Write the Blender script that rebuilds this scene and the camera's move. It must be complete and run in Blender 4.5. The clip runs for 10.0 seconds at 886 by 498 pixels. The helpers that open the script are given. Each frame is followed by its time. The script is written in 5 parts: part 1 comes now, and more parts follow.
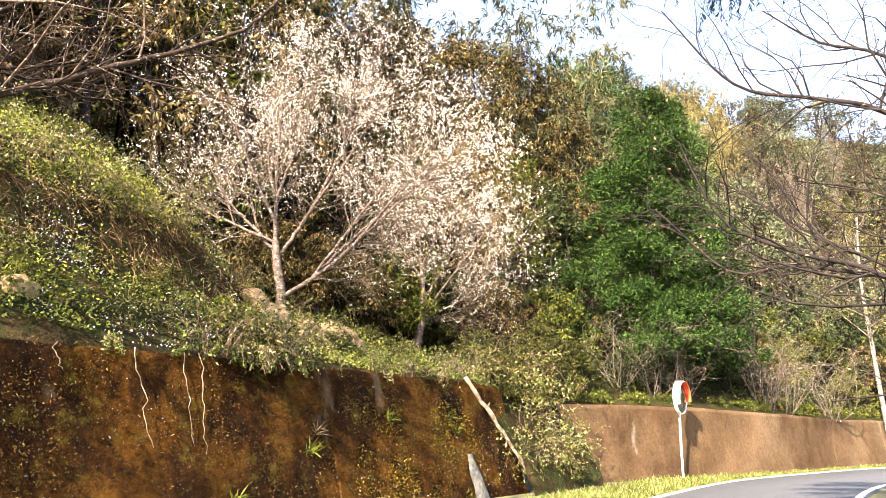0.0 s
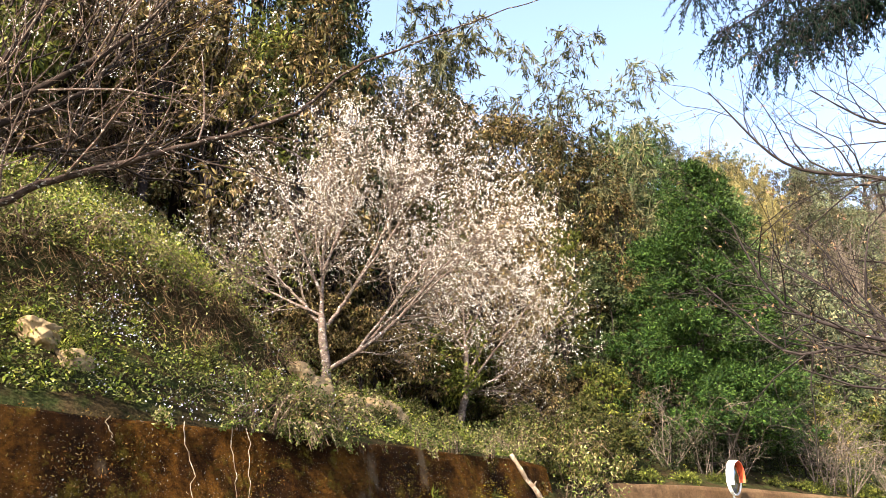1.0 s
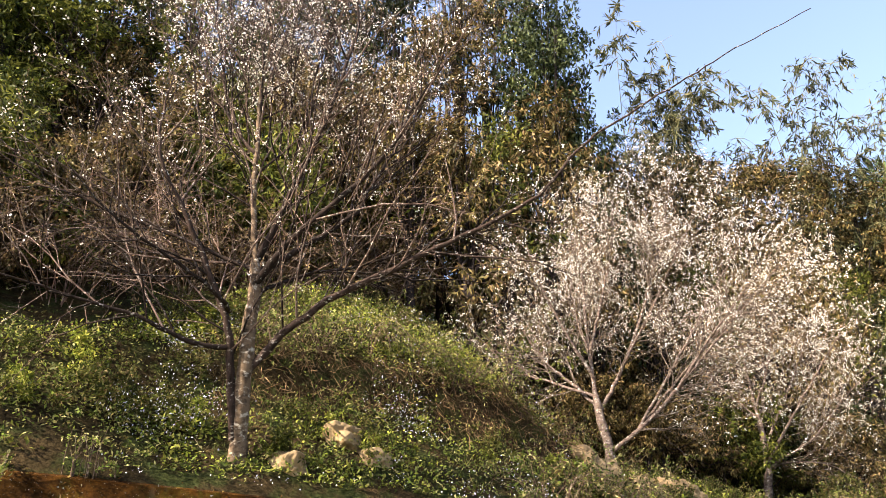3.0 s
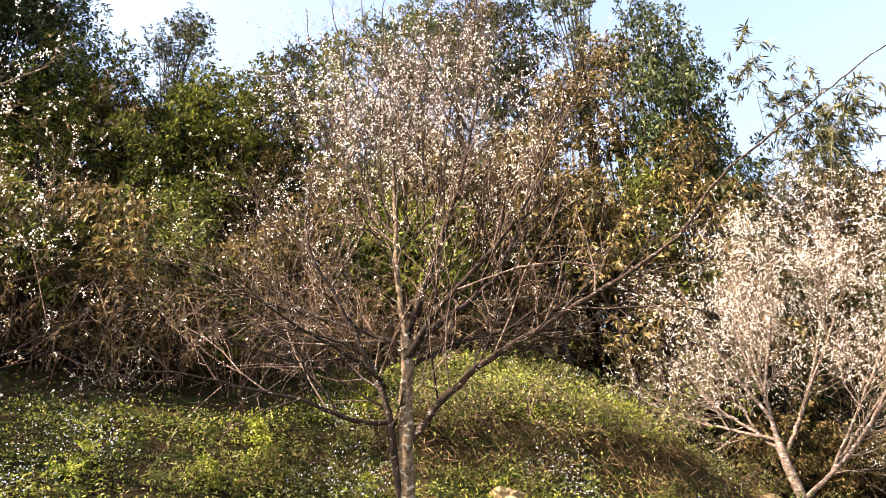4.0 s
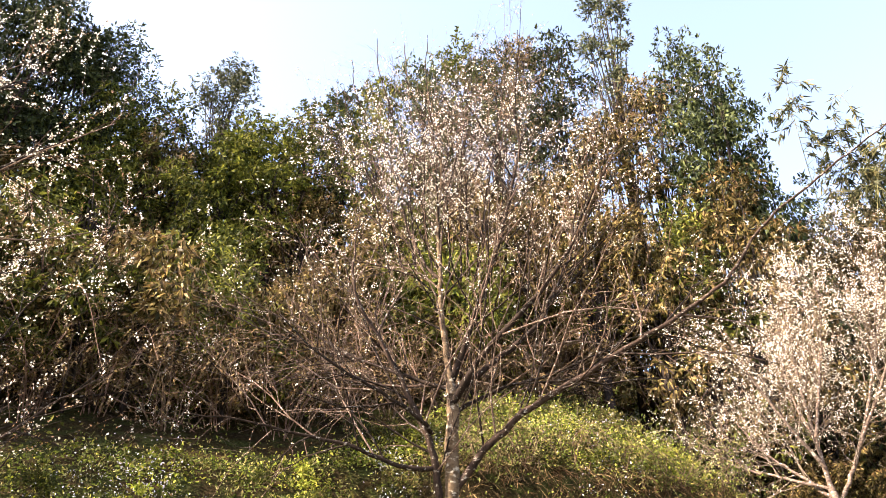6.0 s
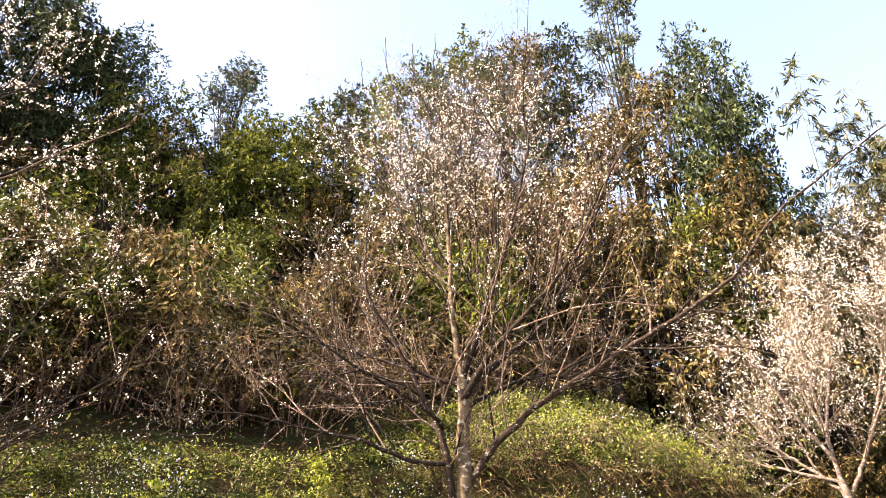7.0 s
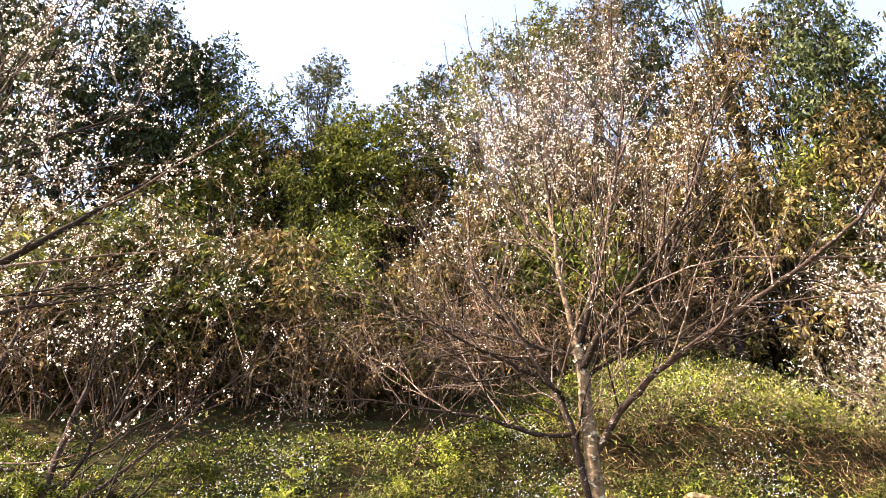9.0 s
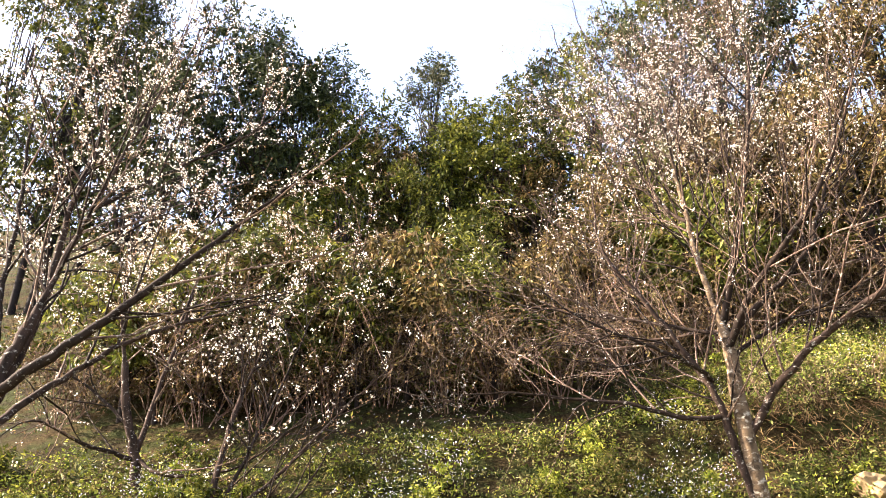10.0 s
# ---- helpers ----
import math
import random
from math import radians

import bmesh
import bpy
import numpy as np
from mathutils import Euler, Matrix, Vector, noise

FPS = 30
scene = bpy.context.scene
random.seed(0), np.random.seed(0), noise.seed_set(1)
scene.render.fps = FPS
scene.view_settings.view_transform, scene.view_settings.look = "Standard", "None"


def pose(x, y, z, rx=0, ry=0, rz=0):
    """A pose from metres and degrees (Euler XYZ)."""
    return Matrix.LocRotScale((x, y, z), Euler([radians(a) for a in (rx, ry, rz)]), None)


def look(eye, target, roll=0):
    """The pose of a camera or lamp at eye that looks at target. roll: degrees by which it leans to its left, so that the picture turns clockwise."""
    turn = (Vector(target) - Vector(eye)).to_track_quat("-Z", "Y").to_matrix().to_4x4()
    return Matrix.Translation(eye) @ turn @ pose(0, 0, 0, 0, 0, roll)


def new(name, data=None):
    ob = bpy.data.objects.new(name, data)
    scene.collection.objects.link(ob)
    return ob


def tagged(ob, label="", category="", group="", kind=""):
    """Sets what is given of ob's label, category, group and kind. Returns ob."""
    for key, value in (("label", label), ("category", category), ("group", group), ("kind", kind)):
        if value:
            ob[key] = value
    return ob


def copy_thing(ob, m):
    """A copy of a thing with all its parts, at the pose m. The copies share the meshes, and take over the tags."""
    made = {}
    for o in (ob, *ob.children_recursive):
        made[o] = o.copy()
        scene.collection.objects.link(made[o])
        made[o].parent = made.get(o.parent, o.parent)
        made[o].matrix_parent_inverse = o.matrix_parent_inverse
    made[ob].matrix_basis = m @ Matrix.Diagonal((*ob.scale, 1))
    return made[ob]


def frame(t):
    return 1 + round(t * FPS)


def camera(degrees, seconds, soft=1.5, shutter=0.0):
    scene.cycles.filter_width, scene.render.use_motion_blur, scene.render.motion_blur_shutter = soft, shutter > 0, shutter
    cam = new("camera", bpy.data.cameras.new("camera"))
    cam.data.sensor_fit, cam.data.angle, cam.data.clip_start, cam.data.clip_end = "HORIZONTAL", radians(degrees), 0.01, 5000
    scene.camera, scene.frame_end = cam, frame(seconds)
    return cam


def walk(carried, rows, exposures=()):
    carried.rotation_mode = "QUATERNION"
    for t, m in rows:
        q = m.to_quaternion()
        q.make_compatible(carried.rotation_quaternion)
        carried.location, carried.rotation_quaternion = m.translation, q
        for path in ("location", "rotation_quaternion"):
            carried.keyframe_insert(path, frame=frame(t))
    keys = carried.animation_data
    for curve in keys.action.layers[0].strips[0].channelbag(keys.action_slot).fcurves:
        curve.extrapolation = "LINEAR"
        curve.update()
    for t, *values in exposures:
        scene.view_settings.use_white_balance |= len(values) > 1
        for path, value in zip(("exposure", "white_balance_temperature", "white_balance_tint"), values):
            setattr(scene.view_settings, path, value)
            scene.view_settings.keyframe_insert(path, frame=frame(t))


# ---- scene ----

# ---------------------------------------------------------------- camera
cam = camera(60.26, 10.0, soft=0.35)
EYE = 1.5
ROWS = [
    (0.0, 0.000, 0.000, 0.000, 0.00, 13.51, 0.00),
    (0.5, -0.041, -0.030, 0.050, 2.31, 16.76, -0.08),
    (1.0, -0.082, -0.067, 0.067, 3.22, 18.70, -0.96),
    (1.5, -0.137, -0.107, 0.198, 0.81, 21.01, -2.52),
    (1.7, -0.130, -0.101, 0.150, -1.91, 21.90, -1.88),
    (2.0, -0.227, 0.007, -0.177, 1.56, 23.92, 2.24),
    (2.2, -0.275, 0.005, -0.195, 6.92, 24.17, 2.28),
    (2.5, -0.301, 0.032, -0.210, 15.59, 25.62, 1.96),
    (2.7, -0.241, -0.040, -0.154, 19.62, 25.35, 1.02),
    (3.8, 0.121, -0.095, -0.194, 33.37, 29.23, 2.34),
    (4.0, 0.146, -0.109, -0.176, 36.52, 30.14, 1.82),
    (4.5, 0.214, -0.080, -0.137, 37.53, 35.34, 0.36),
    (5.0, 0.197, -0.142, -0.106, 36.94, 34.71, 1.17),
    (5.5, 0.160, -0.245, -0.167, 39.26, 33.81, 0.45),
    (5.7, 0.140, -0.254, -0.152, 39.72, 33.39, 0.26),
    (6.8, 0.151, -0.384, -0.235, 39.61, 33.03, 0.44),
    (7.0, 0.165, -0.367, -0.218, 40.34, 32.96, 0.45),
    (7.5, 0.182, -0.397, -0.195, 40.26, 32.54, 1.32),
    (8.0, 0.158, -0.384, -0.200, 42.21, 32.61, 1.14),
    (8.5, 0.126, -0.439, -0.227, 44.77, 31.84, 1.62),
    (9.0, 0.085, -0.444, -0.213, 48.88, 31.35, 1.62),
    (9.5, 0.059, -0.470, -0.219, 53.14, 31.50, 1.78),
    (10.0, 0.002, -0.456, -0.186, 59.56, 30.98, 1.09),
]
walk(cam, [(t, pose(x, y, EYE + z, 90 + pitch, 0, yaw) @ pose(0, 0, 0, 0, 0, -roll)) for t, x, y, z, yaw, pitch, roll in ROWS],
     exposures=[(0.0, 2.87, 6400, 14), (0.7, 2.52, 6250, 12), (1.5, 2.25, 5950, 12), (2.0, 2.02, 5850, 14), (2.7, 2.1, 6100, 14), (3.8, 2.6, 6650, 15), (4.5, 2.85, 6700, 16), (5.0, 2.8, 6700, 16), (7.0, 2.86, 6750, 16), (10.0, 3.0, 6600, 16)])

# ---------------------------------------------------------------- light
SUN_AZ, SUN_EL = 150.0, 36.0     # degrees to the left of the first view, and up
world = bpy.data.worlds.new("sky")
scene.world = world
world.use_nodes = True
wn = world.node_tree
wn.nodes.clear()
w_out = wn.nodes.new("ShaderNodeOutputWorld")
w_bg = wn.nodes.new("ShaderNodeBackground")
w_sky = wn.nodes.new("ShaderNodeTexSky")
w_sky.sky_type = "NISHITA"
w_sky.sun_disc = False
w_sky.sun_elevation = radians(SUN_EL)
w_sky.sun_rotation = radians(-SUN_AZ)
w_sky.air_density, w_sky.dust_density, w_sky.ozone_density = 1.0, 2.5, 2.5
w_bg.inputs["Strength"].default_value = 0.108
w_haze = wn.nodes.new("ShaderNodeHueSaturation")     # a thin white haze over the whole sky
w_haze.inputs["Saturation"].default_value = 0.82
wn.links.new(w_sky.outputs[0], w_haze.inputs["Color"])
wn.links.new(w_haze.outputs[0], w_bg.inputs[0])
wn.links.new(w_bg.outputs[0], w_out.inputs[0])
sun = new("sun", bpy.data.lights.new("sun", "SUN"))
sun.data.energy, sun.data.angle, sun.data.color = 5.0, radians(0.55), (1.0, 0.88, 0.7)
_a, _e = radians(SUN_AZ), radians(SUN_EL)
sun.matrix_basis = look((-30 * math.sin(_a) * math.cos(_e), 30 * math.cos(_a) * math.cos(_e), 30 * math.sin(_e) + 10), (0, 0, 10))


# ---------------------------------------------------------------- materials
class Nodes:
    """A small wrapper to write node materials in few lines."""

    def __init__(self, name, rough=0.8, spec=0.3):
        self.m = bpy.data.materials.new(name)
        self.m.use_nodes = True
        self.t = self.m.node_tree
        self.b = self.t.nodes["Principled BSDF"]
        self.out = self.t.nodes["Material Output"]
        self.b.inputs["Roughness"].default_value = rough
        self.b.inputs["Specular IOR Level"].default_value = spec
        self.co = self.add("ShaderNodeTexCoord").outputs["Object"]

    def add(self, kind):
        return self.t.nodes.new(kind)

    def link(self, a, b):
        self.t.links.new(a, b)

    def noise(self, scale, detail=4.0, rough=0.55, stretch=(1, 1, 1)):
        mp = self.add("ShaderNodeMapping")
        mp.inputs["Scale"].default_value = stretch
        self.link(self.co, mp.inputs[0])
        n = self.add("ShaderNodeTexNoise")
        n.inputs["Scale"].default_value, n.inputs["Detail"].default_value, n.inputs["Roughness"].default_value = scale, detail, rough
        self.link(mp.outputs[0], n.inputs["Vector"])
        return n.outputs["Fac"]

    def ramp(self, fac, *stops):
        r = self.add("ShaderNodeValToRGB")
        e = r.color_ramp.elements
        while len(e) < len(stops):
            e.new(0.5)
        for el, (p, c) in zip(e, stops):
            el.position, el.color = p, (*c, 1.0) if len(c) == 3 else c
        self.link(fac, r.inputs[0])
        return r.outputs[0]

    def mix(self, a, b, fac, blend="MIX"):
        n = self.add("ShaderNodeMix")
        n.data_type, n.blend_type = "RGBA", blend
        for i, v in ((0, fac), (6, a), (7, b)):
            if isinstance(v, (tuple, float, int)):
                n.inputs[i].default_value = (*v, 1.0) if isinstance(v, tuple) else v
            else:
                self.link(v, n.inputs[i])
        return n.outputs[2]

    def bump(self, h, strength=0.5, dist=0.02):
        n = self.add("ShaderNodeBump")
        n.inputs["Strength"].default_value, n.inputs["Distance"].default_value = strength, dist
        self.link(h, n.inputs["Height"])
        self.link(n.outputs[0], self.b.inputs["Normal"])

    def colour(self, c):
        self.link(c, self.b.inputs["Base Color"])
        return self.m

    def island(self):
        return self.add("ShaderNodeNewGeometry").outputs["Random Per Island"]

    def shine_through(self, c, amount):
        t = self.add("ShaderNodeBsdfTranslucent")
        self.link(c, t.inputs[0])
        mx = self.add("ShaderNodeMixShader")
        mx.inputs[0].default_value = amount
        self.link(self.b.outputs[0], mx.inputs[1])
        self.link(t.outputs[0], mx.inputs[2])
        self.link(mx.outputs[0], self.out.inputs[0])


def g3(v):
    return (v, v, v)


def leaf_material(name, *cols, rough=0.5, through_amount=0.05, spread=0.35, spec=0.06, vary=True):
    """Leaves: each one takes a colour of its own from the ramp; whole plants differ a little too."""
    n = Nodes(name, rough, spec)
    k = len(cols)
    c = n.ramp(n.island(), *[((i + 0.02) / k, col) for i, col in enumerate(cols)])
    info = n.add("ShaderNodeObjectInfo")
    tint = n.ramp(info.outputs["Random"], (0.0, g3(1 - spread)), (1.0, g3(1 + spread)))
    patch = n.ramp(n.noise(0.9, 2.0), (0.3, (0.75, 0.72, 0.7)), (0.7, (1.2, 1.15, 1.0)))
    sprig = n.ramp(n.noise(4.5, 3.0, 0.6), (0.32, g3(0.5)), (0.52, g3(1.0)), (0.7, (1.3, 1.28, 1.2)))
    c = n.mix(n.mix(c, tint, 1.0, "MULTIPLY"), n.mix(patch, sprig, 1.0, "MULTIPLY"), 1.0, "MULTIPLY")
    if not vary:
        c = n.ramp(n.island(), *[((i + 0.02) / k, col) for i, col in enumerate(cols)])
    n.shine_through(c, through_amount)
    return n.colour(c)


def bark_material(name, dark, mid, pale, scale=9.0, cover=0.5, grain=0.35):
    n = Nodes(name, 0.85, 0.06)
    c = n.ramp(n.noise(scale, 5.0, 0.6, (1, 1, grain)), (0.3, dark), (0.55, mid), (0.75, mid))
    lichen = n.ramp(n.noise(scale * 1.3, 4.0, 0.7, (1, 1, 1.6)), (cover, g3(0)), (cover + 0.12, g3(1)))
    c = n.mix(c, pale, lichen)
    n.bump(n.noise(scale * 4, 4.0, 0.6, (1, 1, 0.5)), 0.6, 0.01)
    return n.colour(c)


M_BARK = bark_material("plum_bark", (0.01, 0.007, 0.005), (0.042, 0.027, 0.02), (0.42, 0.37, 0.31), 13.0, 0.58)
M_TWIG = bark_material("plum_twig", (0.025, 0.015, 0.011), (0.11, 0.074, 0.056), (0.45, 0.38, 0.31), 11.0, 0.55)
M_TANBARK = bark_material("tan_plum_bark", (0.018, 0.012, 0.008), (0.125, 0.085, 0.052), (0.38, 0.33, 0.26), 8.0, 0.55, 1.8)
M_TWIG_PALE = bark_material("pale_plum_twig", (0.035, 0.025, 0.019), (0.12, 0.09, 0.068), (0.4, 0.35, 0.29), 8.0, 0.54)
M_PALETRUNK = bark_material("banded_pale_bark", (0.02, 0.013, 0.01), (0.14, 0.1, 0.078), (0.46, 0.41, 0.35), 9.0, 0.56, 2.6)
M_TWIG_RED = bark_material("reddish_twig", (0.035, 0.02, 0.015), (0.15, 0.092, 0.068), (0.36, 0.27, 0.21), 5.0, 0.54)
# near black, also standing for the shade on the bare roadside tree
M_DARKTWIG = bark_material("dark_twig", (0.01, 0.008, 0.008), (0.028, 0.021, 0.018), (0.08, 0.065, 0.05), 5.0, 0.6)
M_DRYTWIG = bark_material("dry_vine", (0.03, 0.019, 0.012), (0.12, 0.08, 0.052), (0.36, 0.28, 0.2), 5.0, 0.54)
M_DARKBARK = bark_material("dark_wet_bark", (0.008, 0.006, 0.004), (0.024, 0.016, 0.012), (0.4, 0.36, 0.31), 12.0, 0.59)
M_GREYTWIG = bark_material("grey_tan_twig", (0.03, 0.022, 0.016), (0.095, 0.073, 0.054), (0.21, 0.17, 0.132), 5.0, 0.52)
M_PALEBARK = bark_material("pale_bark", (0.04, 0.033, 0.026), (0.15, 0.13, 0.105), (0.3, 0.27, 0.23), 5.0, 0.5)
M_BLOSSOM = leaf_material("plum_blossom", (0.74, 0.67, 0.53), (0.8, 0.76, 0.66), (0.57, 0.45, 0.34), (0.83, 0.81, 0.74), rough=0.6, through_amount=0.25, spread=0.04, vary=False)
M_BUSH = leaf_material("bush_leaf", (0.06, 0.075, 0.016), (0.13, 0.135, 0.03), (0.015, 0.02, 0.006), (0.2, 0.175, 0.06), (0.035, 0.045, 0.01), rough=0.5, through_amount=0.22)
M_BUD = leaf_material("pink_bud", (0.2, 0.11, 0.075), (0.36, 0.25, 0.17), (0.16, 0.1, 0.05), rough=0.6, through_amount=0.15, spread=0.1)
M_LEAF = leaf_material("broad_leaf", (0.022, 0.034, 0.007), (0.07, 0.088, 0.015), (0.2, 0.205, 0.04), (0.012, 0.019, 0.005), (0.11, 0.112, 0.024), (0.04, 0.052, 0.011), rough=0.5, through_amount=0.28)
M_OLIVE = leaf_material("olive_leaf", (0.045, 0.041, 0.012), (0.12, 0.098, 0.03), (0.014, 0.014, 0.005), (0.27, 0.21, 0.09), (0.08, 0.05, 0.02), (0.025, 0.022, 0.008), rough=0.5, through_amount=0.22)
M_DARKLEAF = leaf_material("dark_leaf", (0.008, 0.013, 0.006), (0.026, 0.038, 0.014), (0.085, 0.1, 0.04), (0.014, 0.022, 0.01), (0.04, 0.052, 0.02), rough=0.55, through_amount=0.15)
M_BAMBOO = leaf_material("bamboo_leaf", (0.022, 0.028, 0.014), (0.07, 0.075, 0.034), (0.18, 0.16, 0.08), (0.035, 0.042, 0.02), rough=0.45, through_amount=0.25)
M_YELLOW = leaf_material("yellow_leaf", (0.17, 0.14, 0.05), (0.24, 0.19, 0.075), (0.11, 0.1, 0.04), rough=0.5, through_amount=0.2)
M_BRIGHT = leaf_material("bright_leaf", (0.11, 0.155, 0.02), (0.24, 0.29, 0.037), (0.035, 0.056, 0.01), (0.38, 0.38, 0.075), rough=0.45, through_amount=0.25)
M_WEED = leaf_material("weed_leaf", (0.09, 0.12, 0.023), (0.2, 0.255, 0.05), (0.022, 0.032, 0.009), (0.4, 0.38, 0.17), (0.14, 0.11, 0.042), (0.055, 0.078, 0.016), rough=0.5, through_amount=0.25, spread=0.1)
M_DRY = leaf_material("dry_leaf", (0.05, 0.03, 0.014), (0.14, 0.09, 0.042), (0.02, 0.012, 0.006), (0.26, 0.19, 0.105), rough=0.7, spread=0.15, through_amount=0.15)
M_STRAW = leaf_material("straw_stalk", (0.2, 0.15, 0.075), (0.34, 0.27, 0.15), (0.09, 0.06, 0.03), (0.45, 0.38, 0.24), rough=0.7, spread=0.1)
M_CEDAR = leaf_material("cedar_needle", (0.009, 0.024, 0.006), (0.022, 0.05, 0.01), (0.004, 0.01, 0.004), (0.05, 0.085, 0.017), rough=0.5, through_amount=0.06)
# cedars further back: distance haze is mixed into the needle colours
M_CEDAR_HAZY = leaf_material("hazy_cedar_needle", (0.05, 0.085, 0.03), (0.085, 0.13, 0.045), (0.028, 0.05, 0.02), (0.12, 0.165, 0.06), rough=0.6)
M_ROOT = leaf_material("dead_root", (0.03, 0.018, 0.01), (0.075, 0.045, 0.024), (0.012, 0.008, 0.005), (0.16, 0.11, 0.06), rough=0.9)
# needles near black: the bough's shade is put into the colour
M_CEDAR_SHADE = leaf_material("shaded_needle", (0.003, 0.007, 0.006), (0.005, 0.011, 0.008), (0.009, 0.017, 0.012), rough=0.9, through_amount=0.02, spec=0.02)
M_MOSS = leaf_material("moss_tuft", (0.065, 0.029, 0.009), (0.105, 0.05, 0.014), (0.085, 0.065, 0.013), (0.028, 0.014, 0.006), (0.14, 0.1, 0.033), rough=0.9, through_amount=0.1, spread=0.05)
M_YELLOWMOSS = leaf_material("yellow_moss_tuft", (0.16, 0.12, 0.012), (0.24, 0.18, 0.02), (0.1, 0.08, 0.012), rough=0.9, through_amount=0.1, spread=0.05)
M_FLOWER = leaf_material("wild_flower", (0.6, 0.58, 0.68), (0.75, 0.74, 0.76), (0.5, 0.46, 0.62), rough=0.6, spread=0.05, vary=False)
# leaf colours of distant trees, greyed with painted haze
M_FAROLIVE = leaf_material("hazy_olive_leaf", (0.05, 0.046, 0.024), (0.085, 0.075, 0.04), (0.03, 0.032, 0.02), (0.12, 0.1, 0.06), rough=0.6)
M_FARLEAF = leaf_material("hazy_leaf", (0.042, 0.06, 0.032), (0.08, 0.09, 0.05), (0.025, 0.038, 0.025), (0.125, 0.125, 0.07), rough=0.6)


def soil_material():
    n = Nodes("hill_soil", 0.95, 0.03)
    c = n.ramp(n.noise(0.7, 6.0, 0.65), (0.3, (0.012, 0.009, 0.005)), (0.5, (0.035, 0.025, 0.011)), (0.7, (0.085, 0.055, 0.024)))
    moss = n.ramp(n.noise(2.2, 5.0, 0.6), (0.45, g3(0)), (0.6, g3(1)))
    c = n.mix(c, (0.035, 0.04, 0.012), moss)
    grit = n.ramp(n.noise(24.0, 3.0, 0.7), (0.35, g3(0.55)), (0.65, g3(1.25)))
    n.bump(n.noise(9.0, 8.0, 0.7), 1.0, 0.12)
    return n.colour(n.mix(c, grit, 1.0, "MULTIPLY"))


def mossy_wall_material():
    """Old concrete, rusty brown with moss, dark runs and pale grit."""
    n = Nodes("mossy_concrete", 0.95, 0.04)
    c = n.ramp(n.noise(0.8, 7.0, 0.65, (1, 1, 0.7)), (0.32, (0.003, 0.0016, 0.001)), (0.46, (0.018, 0.007, 0.0018)), (0.58, (0.065, 0.027, 0.0045)), (0.75, (0.05, 0.03, 0.006)))
    fine = n.ramp(n.noise(10.0, 8.0, 0.82, (1, 1, 1.6)), (0.35, g3(0.25)), (0.5, g3(0.95)), (0.68, (1.7, 1.6, 1.4)))
    c = n.mix(c, fine, 1.0, "MULTIPLY")
    runs = n.ramp(n.noise(3.2, 5.0, 0.6, (1, 1, 0.12)), (0.5, g3(0)), (0.66, g3(0.35)))
    c = n.mix(c, (0.018, 0.01, 0.005), runs)
    moss = n.ramp(n.noise(2.3, 8.0, 0.8), (0.54, g3(0)), (0.66, g3(0.7)))
    c = n.mix(c, (0.08, 0.06, 0.008), moss)
    grey = n.ramp(n.noise(0.9, 5.0, 0.6, (1.3, 1.3, 0.6)), (0.62, g3(0)), (0.7, g3(0.7)))
    c = n.mix(c, (0.085, 0.063, 0.04), grey)
    speck = n.ramp(n.noise(55.0, 2.0, 0.5), (0.69, g3(0)), (0.73, g3(1)))
    c = n.mix(c, (0.3, 0.25, 0.19), speck)
    n.bump(n.noise(11.0, 9.0, 0.75), 1.0, 0.06)
    return n.colour(c)


def tan_wall_material():
    n = Nodes("stained_concrete", 0.93, 0.06)
    c = n.ramp(n.noise(0.55, 6.0, 0.6), (0.3, (0.055, 0.032, 0.016)), (0.5, (0.095, 0.057, 0.028)), (0.7, (0.125, 0.083, 0.046)))
    runs = n.ramp(n.noise(2.2, 5.0, 0.65, (1, 1, 0.1)), (0.5, g3(0)), (0.7, g3(0.7)))
    c = n.mix(c, (0.1, 0.055, 0.03), runs)
    lime = n.ramp(n.noise(1.5, 4.0, 0.5, (1, 1, 0.3)), (0.68, g3(0)), (0.76, g3(0.6)))
    c = n.mix(c, (0.34, 0.3, 0.25), lime)
    grime = n.ramp(n.noise(0.45, 6.0, 0.7, (1, 1, 0.6)), (0.35, (0.5, 0.47, 0.43)), (0.6, g3(1.15)))
    c = n.mix(c, grime, 1.0, "MULTIPLY")
    fine = n.ramp(n.noise(14.0, 5.0, 0.7), (0.3, g3(0.65)), (0.7, g3(1.25)))
    n.bump(n.noise(15.0, 7.0, 0.7), 0.7, 0.03)
    return n.colour(n.mix(c, fine, 1.0, "MULTIPLY"))


def plain_material(name, col, rough=0.6, var=0.25, scale=8.0, metal=0.0, bump=0.2):
    n = Nodes(name, rough, 0.4)
    n.b.inputs["Metallic"].default_value = metal
    lo, hi = tuple(v * (1 - var) for v in col), tuple(min(1, v * (1 + var)) for v in col)
    n.bump(n.noise(scale * 3, 5.0, 0.6), bump, 0.01)
    return n.colour(n.ramp(n.noise(scale, 5.0, 0.6), (0.3, lo), (0.7, hi)))


M_SOIL = soil_material()
M_WALL1 = mossy_wall_material()
M_WALL2 = tan_wall_material()
M_ASPHALT = plain_material("asphalt", (0.055, 0.055, 0.058), 0.85, 0.2, 6.0, bump=0.5)
M_LINE = plain_material("road_paint", (0.75, 0.74, 0.7), 0.7, 0.15, 12.0)
M_VERGE = plain_material("verge_soil", (0.085, 0.08, 0.03), 0.95, 0.5, 3.0, bump=0.8)
M_ROCK = plain_material("sandstone", (0.21, 0.14, 0.065), 0.9, 0.4, 4.0, bump=1.0)
M_GREYROCK = plain_material("grey_stone", (0.12, 0.1, 0.08), 0.9, 0.4, 5.0, bump=1.0)
